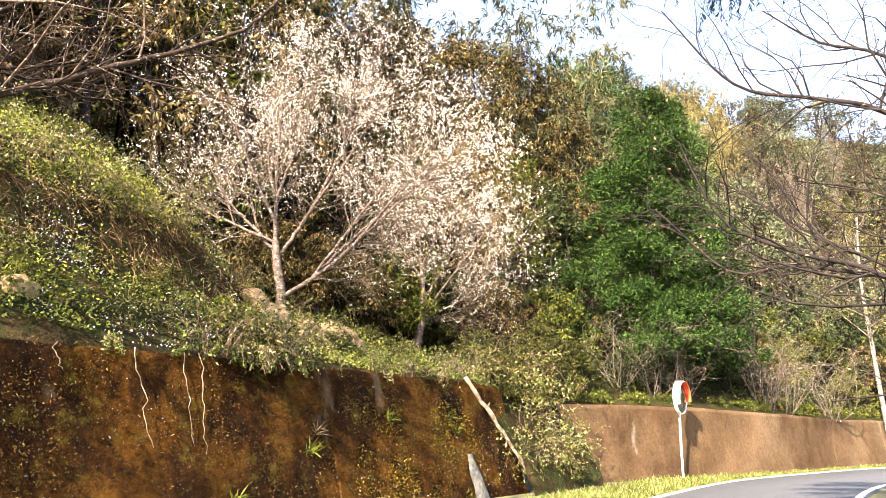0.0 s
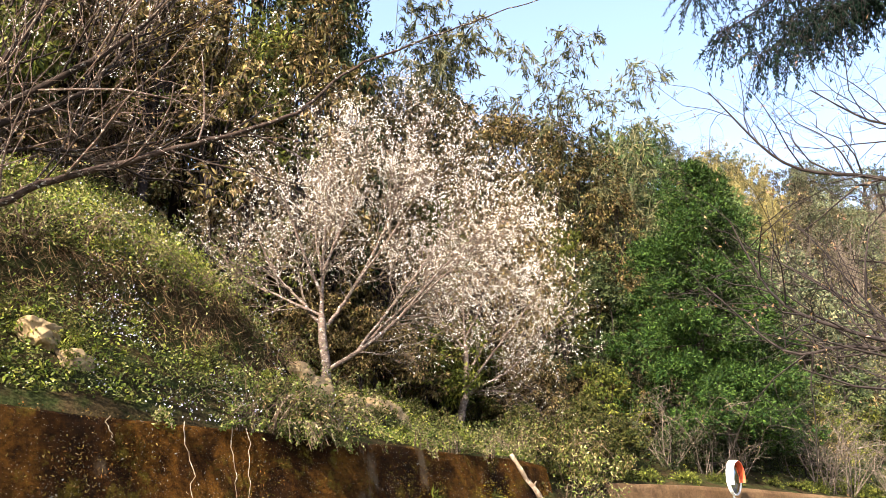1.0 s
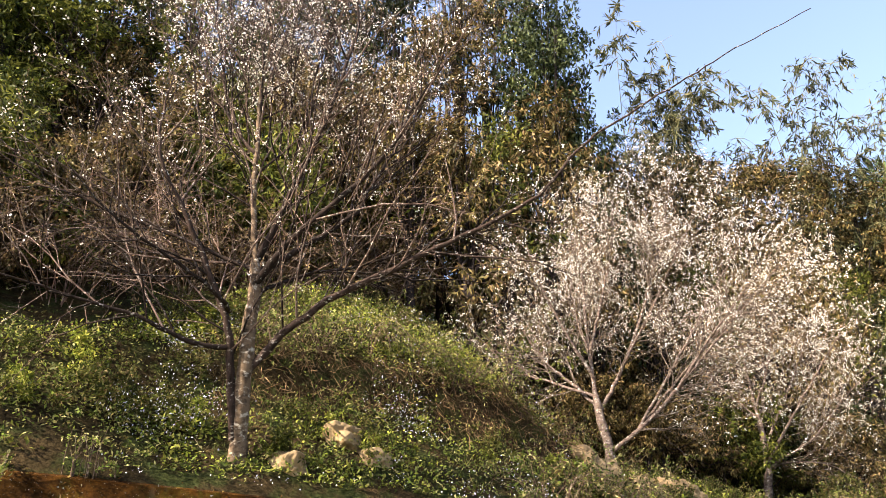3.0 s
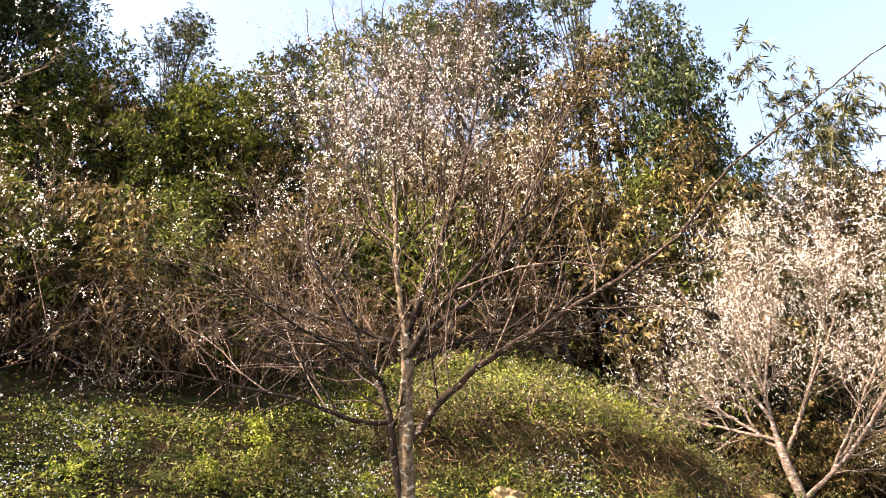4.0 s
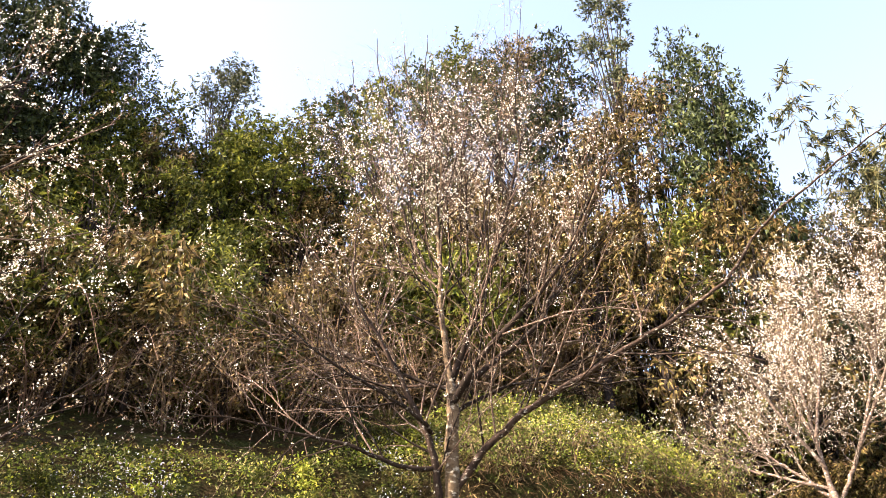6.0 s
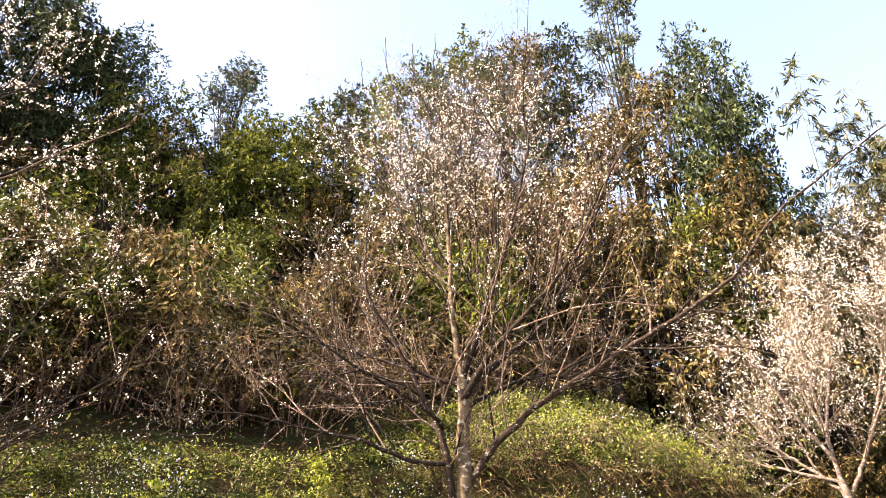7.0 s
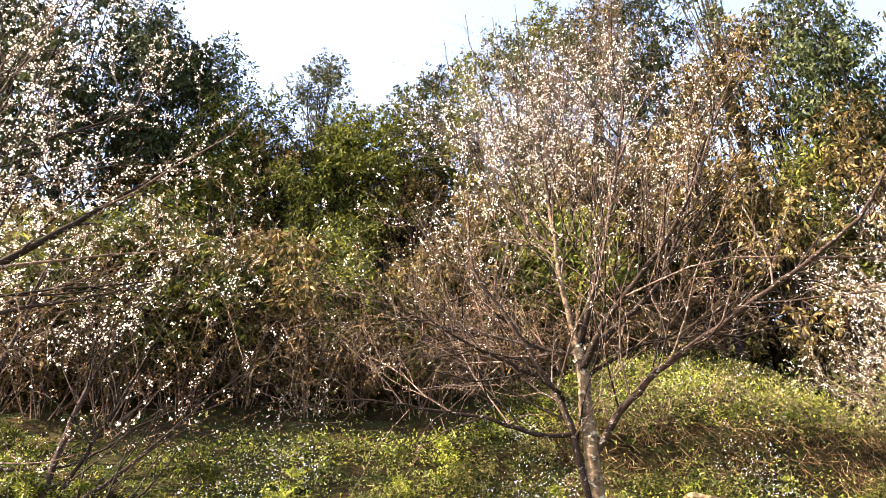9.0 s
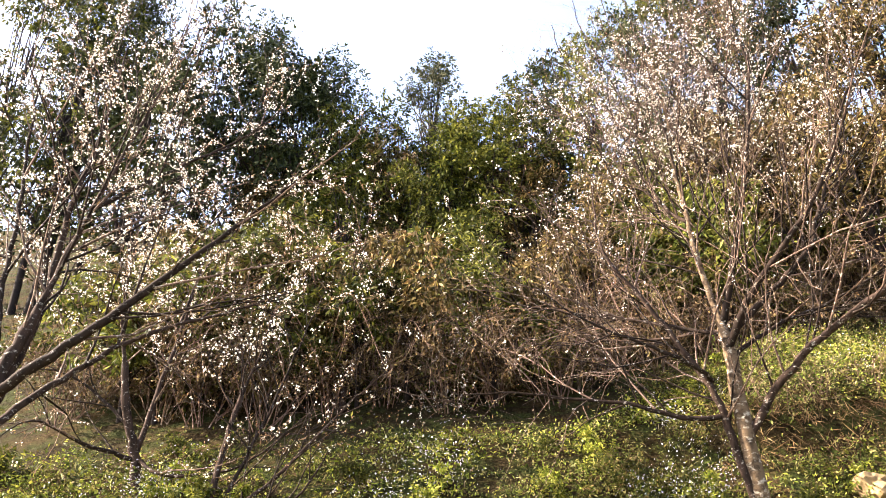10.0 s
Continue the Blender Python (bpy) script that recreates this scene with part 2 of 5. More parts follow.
M_STEEL = plain_material("galvanised_pole", (0.62, 0.62, 0.6), 0.5, 0.12, 10.0, 0.3)
M_ORANGE = plain_material("orange_enamel", (0.62, 0.09, 0.03), 0.4, 0.12, 5.0)
M_WHITE = plain_material("white_enamel", (0.8, 0.79, 0.76), 0.45, 0.06, 5.0)
# dark base stands for the woods reflected in the mirror
M_MIRROR = plain_material("mirror_face", (0.2, 0.21, 0.22), 0.06, 0.04, 2.0, 1.0, 0.0)
M_LIME = plain_material("lime_stain", (0.14, 0.125, 0.1), 0.9, 0.5, 9.0, bump=0.6)
M_DEADWOOD = bark_material("dead_wood", (0.07, 0.045, 0.03), (0.22, 0.155, 0.1), (0.36, 0.29, 0.21), 6.0, 0.5)


# ---------------------------------------------------------------- mesh helpers
def mesh_arrays(name, verts, faces, mat, smooth=False):
    """A mesh from an (n, 3) and an (m, 3 or 4) array."""
    me = bpy.data.meshes.new(name)
    verts, faces = np.asarray(verts, np.float32), np.asarray(faces, np.int32)
    k = faces.shape[1]
    me.vertices.add(len(verts))
    me.vertices.foreach_set("co", verts.ravel())
    me.loops.add(faces.size)
    me.loops.foreach_set("vertex_index", faces.ravel())
    me.polygons.add(len(faces))
    me.polygons.foreach_set("loop_start", np.arange(0, faces.size, k, dtype=np.int32))
    me.polygons.foreach_set("loop_total", np.full(len(faces), k, np.int32))
    if smooth:
        me.polygons.foreach_set("use_smooth", np.ones(len(faces), bool))
    me.update(calc_edges=True)
    me.materials.append(mat)
    return me


def child(name, me, parent, label="", kind=""):
    ob = new(name, me)
    ob.parent = parent
    return tagged(ob, label, kind=kind)


def part(name, bm, material, parent, label=""):
    me = bpy.data.meshes.new(name)
    bm.to_mesh(me)
    bm.free()
    me.materials.append(material)
    return child(name, me, parent, label)


def smooth_path(pts, step=0.25):
    """A Catmull-Rom curve through the points."""
    p = np.asarray(pts, float)
    if len(p) < 3:
        n = max(2, int(np.linalg.norm(p[-1] - p[0]) / step) + 1)
        return p[0] + np.linspace(0, 1, n)[:, None] * (p[-1] - p[0])
    q = np.vstack([2 * p[0] - p[1], p, 2 * p[-1] - p[-2]])
    out = []
    for i in range(1, len(q) - 2):
        n = max(1, int(round(np.linalg.norm(q[i + 1] - q[i]) / step)))
        t = np.arange(n)[:, None] / n
        out.append(0.5 * (2 * q[i] + (q[i + 1] - q[i - 1]) * t + (2 * q[i - 1] - 5 * q[i] + 4 * q[i + 1] - q[i + 2]) * t ** 2
                          + (3 * q[i] - q[i - 1] - 3 * q[i + 1] + q[i + 2]) * t ** 3))
    return np.vstack(out + [p[-1:]])


def tubes(paths):
    """One soup of tapering tubes: paths is a list of (points, radii, sides)."""
    vs, fs, base = [], [], 0
    for pts, rad, k in paths:
        pts = np.asarray(pts, float)
        n = len(pts)
        rad = np.broadcast_to(np.asarray(rad, float), (n,))
        tan = np.gradient(pts, axis=0)
        tan /= np.linalg.norm(tan, axis=1, keepdims=True) + 1e-9
        ref = np.array([0.0, 0.0, 1.0]) if abs(tan[:, 2].mean()) < 0.8 else np.array([1.0, 0.0, 0.0])
        a = np.cross(tan, ref)
        a /= np.linalg.norm(a, axis=1, keepdims=True) + 1e-9
        b = np.cross(tan, a)
        ang = np.arange(k) * 2 * math.pi / k
        ring = pts[:, None] + rad[:, None, None] * (np.cos(ang)[None, :, None] * a[:, None] + np.sin(ang)[None, :, None] * b[:, None])
        vs.append(ring.reshape(-1, 3))
        i = np.arange(n - 1)[:, None] * k
        j = np.arange(k)[None]
        jn = (j + 1) % k
        fs.append((base + np.stack([i + j, i + jn, i + k + jn, i + k + j], -1)).reshape(-1, 4))
        base += n * k
    return np.vstack(vs), np.vstack(fs)


def tube_mesh(name, paths, mat):
    v, f = tubes(paths)
    return mesh_arrays(name, v, f, mat, True)


def unit(v):
    return v / (np.linalg.norm(v, axis=-1, keepdims=True) + 1e-9)


def leaves(p, d, length, width, rng, fold=0.25, face=None):
    """Folded leaves: at p, pointing along d, turned to face the way given. Two triangles each."""
    n = len(p)
    d = unit(d)
    side = unit(np.cross(d, rng.normal(size=(n, 3)) if face is None else face))
    up = np.cross(side, d)
    length = np.broadcast_to(length, (n,))[:, None]
    width = np.broadcast_to(width, (n,))[:, None]
    mid = p + d * length * 0.45
    v = np.stack([p, mid + side * width / 2 + up * width * fold, p + d * length, mid - side * width / 2 + up * width * fold], 1).reshape(-1, 3)
    i = np.arange(n)[:, None] * 4
    f = np.concatenate([i + [0, 2, 1], i + [0, 3, 2]], 1).reshape(-1, 3)
    return v, f


def flowers(p, r, rng):
    """Five-petalled cups, a fan of five triangles each."""
    n = len(p)
    d = unit(rng.normal(size=(n, 3)) + [0, 0, 0.3])
    a = unit(np.cross(d, rng.normal(size=(n, 3))))
    b = np.cross(d, a)
    r = np.broadcast_to(r, (n,))[:, None]
    out = [p]
    for k in range(5):
        w = k * 2 * math.pi / 5
        out.append(p + r * (math.cos(w) * a + math.sin(w) * b) + d * r * 0.35)
    v = np.stack(out, 1).reshape(-1, 3)
    i = np.arange(n)[:, None] * 6
    f = np.concatenate([i + [0, 1 + k, 1 + (k + 1) % 5] for k in range(5)], 1).reshape(-1, 3)
    return v, f


def join(*soups):
    vs, fs, base = [], [], 0
    for v, f in soups:
        vs.append(v)
        fs.append(f + base)
        base += len(v)
    return np.vstack(vs), np.vstack(fs)


def along(az, h):
    """The place h metres off, az degrees to the left of the first view."""
    a = radians(az)
    return -h * math.sin(a), h * math.cos(a)


# ---------------------------------------------------------------- the lie of the land
# The foot of the hillside runs along the top of the two retaining walls.
EDGE = smooth_path([(-33, -31.7), (-22.1, -16.2), (-10.6, 0.1), (-4.8, 8.3), (1.25, 16.9), (2.7, 19.3), (6.3, 21.75), (10.4, 24.7), (15.4, 28.9), (22, 33.8), (32, 38.5), (60, 46), (110, 52)], 0.4)
EDGE_D = unit(np.gradient(EDGE, axis=0))
EDGE_N = np.stack([-EDGE_D[:, 1], EDGE_D[:, 0]], 1)
EDGE_S = np.concatenate([[0], np.cumsum(np.linalg.norm(np.diff(EDGE, axis=0), axis=1))])
EDGE_S -= EDGE_S[np.argmin(np.hypot(EDGE[:, 0] + 4.8, EDGE[:, 1] - 8.3))]


def step01(a, b, x):
    t = np.clip((x - a) / (b - a), 0, 1)
    return t * t * (3 - 2 * t)


def road_height(x, y):
    return 0.3 * step01(4, 16, np.asarray(y, float)) + 0 * np.asarray(x, float)


def rough(x, y, scale, seed=0.0):
    """Cheap smooth roughness from summed waves, about -1 to 1."""
    r = 0
    for k in range(5):
        a = 1.3 + 2.4 * k + seed
        f = (1 + 0.62 * k) / scale
        r = r + np.sin((x * math.cos(a) + y * math.sin(a)) * f * 2.2 + 1.7 * k + seed) / (1 + 0.5 * k)
    return r / 2.6


def hill_height(s, w):
    top = np.where(s < 0, 2.46 - 0.035 * np.minimum(s, 0), 2.46) - 0.3 * step01(9, 13, s) - 0.28 * step01(16, 30, s)
    cut = step01(-4.5, -1.5, s) * (0.55 + 0.45 * rough(s, s * 0, 1.3, 4.0))
    smooth_rise = 3.75 * np.power(np.clip(w / 4.6, 0, 1), 0.85)
    cut_rise = 0.5 * np.clip(w, 0, 2.1) + 3.6 * np.clip(w - 2.1, 0, 0.32) + 0.71 * np.clip(w - 2.42, 0, 2.18)
    left = smooth_rise * (1 - cut) + cut_rise * cut + 0.82 * np.clip(w - 4.6, 0, 24) + 0.45 * np.clip(w - 28.6, 0, 30)
    right = 0.34 * np.clip(w, 0, 5) + (0.62 + 0.4 * step01(16, 44, s)) * np.clip(w - 5, 0, 24) + 0.5 * np.clip(w - 29, 0, 30)
    k = step01(3.6, 7.0, s)
    z = top + left * (1 - k) + right * k
    z = z + 0.85 * np.exp(-((s - 1.2) / 2.4) ** 2 - ((w - 4.0) / 1.7) ** 2)
    return z + 0.12 * rough(s, w, 2.2) * np.clip(w, 0, 1) + 0.5 * rough(s, w, 11.0, 2.0) * np.clip((w - 5) / 6, 0, 1)


def ground(x, y):
    """Height of the ground, on the hillside or on the road."""
    d = np.hypot(EDGE[:, 0] - x, EDGE[:, 1] - y)
    i = int(np.argmin(d))
    w = (x - EDGE[i, 0]) * EDGE_N[i, 0] + (y - EDGE[i, 1]) * EDGE_N[i, 1]
    if w < 0:
        return float(road_height(x, y))
    s = EDGE_S[i] + (x - EDGE[i, 0]) * EDGE_D[i, 0] + (y - EDGE[i, 1]) * EDGE_D[i, 1]
    return float(hill_height(np.float64(s), np.float64(w)))


def grid_faces(n, m):
    i, j = np.meshgrid(np.arange(n - 1), np.arange(m - 1), indexing="ij")
    a = i * m + j
    return np.stack([a, a + m, a + m + 1, a + 1], -1).reshape(-1, 4)


def build_ground():
    xs = np.concatenate([-np.geomspace(2500, 45, 14), np.arange(-40, 41, 2.0), np.geomspace(45, 2500, 14)])
    X, Y = np.meshgrid(xs, xs + 10, indexing="ij")
    Z = road_height(X, Y) - 0.02
    d = np.hypot(X, Y)
    Z = Z - np.clip(d - 150, 0, None) * 0.02
    me = mesh_arrays("ground", np.stack([X, Y, Z], -1).reshape(-1, 3), grid_faces(len(xs), len(xs)), M_VERGE, True)
    tagged(new("ground", me), "grassy verge soil beside a mountain road", "ground", kind="structure")
    ws = np.concatenate([[0.0], np.arange(0.15, 9, 0.15), np.geomspace(9.2, 160, 40)])
    P = EDGE[:, None] + EDGE_N[:, None] * ws[None, :, None]
    S = np.repeat(EDGE_S[:, None], len(ws), 1)
    Z = hill_height(S, ws[None])
    v = np.concatenate([P, Z[..., None]], -1).reshape(-1, 3)
    me = mesh_arrays("hillside", v, grid_faces(len(EDGE), len(ws))[:, ::-1], M_SOIL, True)
    tagged(new("hillside", me), "steep earth hillside overgrown with weeds", "hillside", kind="structure")


build_ground()


def offset_line(s0, s1, step, off):
    """Points along the edge from s0 to s1, off metres behind it."""
    s = np.linspace(s0, s1, max(2, int((s1 - s0) / step) + 1))
    x, y = np.interp(s, EDGE_S, EDGE[:, 0]), np.interp(s, EDGE_S, EDGE[:, 1])
    nx, ny = np.interp(s, EDGE_S, EDGE_N[:, 0]), np.interp(s, EDGE_S, EDGE_N[:, 1])
    return s, np.stack([x + nx * off, y + ny * off], -1)


def wall_panel(parent, s0, s1, batter, thick, mat, seed, relief):
    """A length of battered retaining wall, its face uneven, with a rounded top edge."""
    s, _ = offset_line(s0, s1, 0.3, 0)
    top = hill_height(s, 0.0 * s) + 0.05 + 0.02 * rough(s, s * 0, 1.5, seed)
    prof = [(-batter, 0.0), (-batter * 0.8, 0.2), (-batter * 0.6, 0.4), (-batter * 0.4, 0.6), (-batter * 0.2, 0.8), (-0.05, 0.96), (-0.02, 0.99), (0.04, 1.0), (thick, 1.0), (thick, 0.0)]
    cols = []
    for v, f in prof:
        p = offset_line(s0, s1, 0.3, v)[1]
        z0 = -0.15
        z = z0 + (top - z0) * f
        if 0 < f < 0.99 and v < 0:
            n = np.stack([np.interp(s, EDGE_S, EDGE_N[:, 0]), np.interp(s, EDGE_S, EDGE_N[:, 1])], -1)
            p = p + n * (relief * rough(s, z, 0.9, seed))[:, None]
        cols.append(np.concatenate([p, z[:, None]], 1))
    v = np.stack(cols, 1)
    n, m = len(s), len(prof)
    f = grid_faces(n, m)
    ends = [[0 * m + k for k in range(m)], [(n - 1) * m + k for k in range(m)][::-1]]
    bm = bmesh.new()
    vs = [bm.verts.new(q) for q in v.reshape(-1, 3)]
    for q in f:
        bm.faces.new([vs[i] for i in q])
    for e in ends:
        bm.faces.new([vs[i] for i in e])
    for i in range(n - 1):
        bm.faces.new([vs[i * m], vs[(i + 1) * m], vs[(i + 1) * m + m - 1], vs[i * m + m - 1]])
    bmesh.ops.recalc_face_normals(bm, faces=bm.faces)
    return part("panel", bm, mat, parent)


def build_walls():
    w1 = tagged(new("wall_1"), "rust-brown mossy concrete retaining wall under the hillside", "retaining wall", kind="structure")
    for k, (a, b) in enumerate([(-38, -24.02), (-24, -14.02), (-14, -4.52), (-4.5, 4.88), (4.9, 10.45)]):
        wall_panel(w1, a, b, 0.75, 0.35, M_WALL1, 1.3 * k, 0.05)
    w2 = tagged(new("wall_2"), "pale tan stained concrete retaining wall beside the road", "retaining wall", kind="structure")
    for k, (a, b) in enumerate([(13.75, 20.0), (20.02, 26.5), (26.52, 30.8), (30.84, 40), (40.02, 60)]):
        wall_panel(w2, a, b, 0.36, 0.35, M_WALL2, 4.1 * k, 0.025)


def build_bank():
    """The earth bank that fills the gully between the two walls."""
    w_steps = np.linspace(0.25, -1.15, 8)
    s, _ = offset_line(9.9, 13.9, 0.25, 0)
    rows = []
    for k, o in enumerate(w_steps):
        p = offset_line(9.9, 13.9, 0.25, o)[1]
        f = k / 7
        z = hill_height(s, 0 * s) * (1 - f) ** 0.8 + (road_height(p[:, 0], p[:, 1]) - 0.1) * (1 - (1 - f) ** 0.8)
        p = p + 0.1 * np.stack([rough(s, s * 0 + k, 0.8), rough(s, s * 0 + k, 0.7, 2.0)], -1)
        rows.append(np.concatenate([p, z[:, None]], 1))
    v = np.stack(rows, 1)
    tagged(new("earth_bank", mesh_arrays("earth_bank", v.reshape(-1, 3), grid_faces(len(s), 8), M_SOIL, True)), "bare brown earth bank in the gap between the walls", "bank", kind="structure")


build_walls()
build_bank()


def ribbon(name, line, half, z, mat, step=0.5):
    """A strip of road or paint along a line, a little thick."""
    p = smooth_path(line, step)
    d = unit(np.gradient(p, axis=0))
    n = np.stack([-d[:, 1], d[:, 0]], 1)
    rows = []
    for o, dz in ((-half, -0.08), (-half, 0), (half, 0), (half, -0.08)):
        q = p + n * o
        rows.append(np.concatenate([q, (road_height(q[:, 0], q[:, 1]) + z + dz)[:, None]], 1))
    v = np.stack(rows, 1)
    return mesh_arrays(name, v.reshape(-1, 3), grid_faces(len(p), 4), mat)


EDGE_LINE = [(-14, -12), (-4, 3.0), (0.6, 9.6), (4.0, 15.0), (7.3, 19.9), (11.4, 24.0), (14.9, 27.0), (21.8, 31.9), (32, 36.2), (60, 43.5)]


def build_road():
    mid = [(x + 1.3, y - 0.95) for x, y in EDGE_LINE]
    tagged(new("road", ribbon("road", mid, 1.72, 0.02, M_ASPHALT)), "grey asphalt mountain lane with white edge lines", "road", kind="structure")
    tagged(new("road_marking", ribbon("road_marking", EDGE_LINE, 0.06, 0.03, M_LINE)), "white painted edge line on the asphalt", "road marking", kind="structure")
    far = [(x + 2.6, y - 1.9) for x, y in EDGE_LINE]
    tagged(new("road_marking", ribbon("road_marking", far, 0.06, 0.03, M_LINE)), "white painted edge line on the asphalt", "road marking", kind="structure")


build_road()


# ---------------------------------------------------------------- trees and shrubs
def sprout(path, rad, rng, level, opts, out):
    """Grow side shoots off a limb, and shoots off these, into out[level]."""
    if level > opts["levels"]:
        return
    length = np.linalg.norm(np.diff(path, axis=0), axis=1).sum()
    n = max(1, int(length * opts["per_metre"][level - 1] + rng.random()))
    tan = unit(np.gradient(path, axis=0))
    for k in range(n):
        f = opts["bare"][level - 1] + (1 - opts["bare"][level - 1]) * (k + rng.random()) / n
        x = f * (len(path) - 1)
        i = min(int(x), len(path) - 2)
        p = path[i] + (path[i + 1] - path[i]) * (x - i)
        side = rng.normal(size=3)
        side -= tan[i] * side.dot(tan[i])
        side = unit(side)
        spread = opts["spread"] * (0.7 + 0.6 * rng.random())
        d = unit(tan[i] + side * spread + np.array([0, 0, opts["rise"]]) * (0.5 + rng.random()))
        L = opts["length"][level - 1] * (0.45 + 0.75 * rng.random()) * (1.15 - 0.5 * f)
        r = min(np.interp(x, np.arange(len(rad)), rad) * 0.6, opts["radius"][level - 1])
        m = 5 if level < 3 else 4
        pts, q, dd = [p], p, d
        for _ in range(m - 1):
            dd = unit(dd + rng.normal(size=3) * opts["crook"] + np.array([0, 0, opts["lift"]]))
            q = q + dd * L / (m - 1)
            pts.append(q)
        pts = np.array(pts)
        rr = np.linspace(r, r * 0.35, m)
        out[level].append((pts, rr, 4 if level < 2 else 3))
        sprout(pts, rr, rng, level + 1, opts, out)


def on_twigs(paths, n, rng, lo=0.15, weight=None):
    """n places along the twigs."""
    w = np.array([np.linalg.norm(p[-1] - p[0]) for p, _, _ in paths])
    if weight is not None:
        w = w * np.array([weight(p[-1]) for p, _, _ in paths])
    pick = rng.choice(len(paths), n, p=w / w.sum())
    t = lo + (1 - lo) * rng.random(n)
    out, way = np.empty((n, 3)), np.empty((n, 3))
    for k, (i, f) in enumerate(zip(pick, t)):
        p = paths[i][0]
        x = f * (len(p) - 1)
        j = min(int(x), len(p) - 2)
        out[k] = p[j] + (p[j + 1] - p[j]) * (x - j)
        way[k] = p[j + 1] - p[j]
    return out, unit(way)


PLUM = dict(levels=3, per_metre=(3.6, 3.1, 2.2), bare=(0.14, 0.15, 0.15), spread=0.95, rise=0.12, length=(2.4, 1.15, 0.45), radius=(0.017, 0.0075, 0.0042), crook=0.16, lift=0.03)
SPARSE = dict(PLUM, per_metre=(2.6, 3.0, 2.6), length=(1.6, 0.8, 0.4), radius=(0.013, 0.006, 0.0035))
FULL = dict(PLUM, per_metre=(5.0, 5.4, 4.2), length=(1.8, 0.95, 0.45), radius=(0.013, 0.0065, 0.0035), spread=1.0, rise=0.05, crook=0.2)


def plum_tree(base, trunk, limbs, label, seed, blossoms=3000, buds=1200, size=0.024, opts=PLUM, top_bias=None, twig=M_TWIG, trunk_r=0.12, group="plum trees", bark=M_BARK, fork=2.0, trunk_bark=None):
    """A bare plum tree in blossom: a trunk, limbs set by hand, shoots grown off them, flowers on the shoots."""
    rng = np.random.default_rng(seed)
    root = tagged(new("plum_tree"), label, "tree", group)
    root.location = base
    shoots = {1: [], 2: [], 3: [], 4: []}
    tp = smooth_path(trunk, 0.12)
    tp[1:-1] += rng.normal(size=(len(tp) - 2, 3)) * 0.006
    low = np.clip(tp[:, 2] / fork, 0, 1)
    up = np.clip((tp[:, 2] - fork) / max(0.1, tp[-1, 2] - fork), 0, 1)
    tr = trunk_r * np.where(tp[:, 2] < fork, 1 - 0.3 * low, 0.06 + (0.64 - 0.3 * step01(0, 0.06, up)) * (1 - up) ** 0.9)
    tr[:3] *= (1.25, 1.12, 1.04)
    stem = child("trunk", tube_mesh("trunk", [(tp, tr * (1 + 0.05 * rng.normal(size=len(tr))), 10)], trunk_bark or bark), root, "rough trunk with pale lichen")
    sprout(tp, tr, rng, 1, dict(opts, bare=(0.45,) + opts["bare"][1:]), shoots)
    owner = [stem] * len(shoots[1])
    for k, (r0, pts, *clean) in enumerate(limbs):
        lp = smooth_path(pts, 0.15)
        lp[1:-1] += rng.normal(size=(len(lp) - 2, 3)) * 0.008
        lr = 0.006 + (r0 * 1.0 - 0.006) * np.linspace(1, 0, len(lp)) ** (clean[1] if len(clean) > 1 else 0.9)
        limb = child("limb", tube_mesh("limb", [(lp, lr, 7)], M_DARKBARK if k % 3 and bark is M_BARK else bark), root)
        grown_to = int(len(lp) * clean[0]) if clean else len(lp)
        sprout(lp[:grown_to], lr[:grown_to], rng, 1, opts, shoots)
        owner += [limb] * (len(shoots[1]) - len(owner))
    for k, one in enumerate(shoots[1]):
        child("branch", tube_mesh("branch", [one], M_DARKBARK if k % 3 and bark is M_BARK else twig), owner[k])
    fine = shoots[2] + shoots[3] + shoots[4]
    child("twig_mass", tube_mesh("twig_mass", fine, twig), root, kind="stuff")
    p, _ = on_twigs(fine, blossoms, rng, 0.1, top_bias)
    # flowers sit in small bunches
    n = len(p)
    p = np.repeat(p[: n // 3 + 1], 3, 0)[:n] + rng.normal(size=(n, 3)) * size * 1.6
    v, f = flowers(p, size * (0.7 + 0.6 * rng.random(n)), rng)
    child("blossom", mesh_arrays("blossom", v, f, M_BLOSSOM), root, "cream-white plum blossom", "stuff")
    if buds:
        p, d = on_twigs(fine, buds, rng)
        v, f = leaves(p, d + rng.normal(size=p.shape) * 0.6, 0.035, 0.018, rng)
        child("bud_mass", mesh_arrays("bud_mass", v, f, M_BUD), root, kind="stuff")
    return root


def high(z0, z1, low=0.1):
    return lambda p: low + (1 - low) * float(step01(z0, z1, p[2]))


def wands():
    """Bare upright shoots that rise from the head of the middle tree."""
    rng = np.random.default_rng(43)
    across, deep = np.array([0.777, 0.629, 0.0]), np.array([-0.629, 0.777, 0.0])
    out = []
    for k in range(12):
        u = -2.5 + 4.6 * (k + 0.6 * rng.random()) / 12
        top = float(np.interp(u, (-2.5, -0.9, 0.3, 1.3, 2.1), (8.4, 10.3, 10.0, 11.1, 9.6))) - 0.9 * rng.random()
        v = 0.9 * rng.normal() * 0.5
        pts = [across * u * f + deep * v * f + [0.05 * rng.normal(), 0.05 * rng.normal(), z] for f, z in ((0.35, 4.9), (0.6, 6.0 + 0.1 * top), (0.9, 0.25 * 6.0 + 0.75 * top), (1.0, top))]
        out.append((0.016, pts, 0.7))
    return out


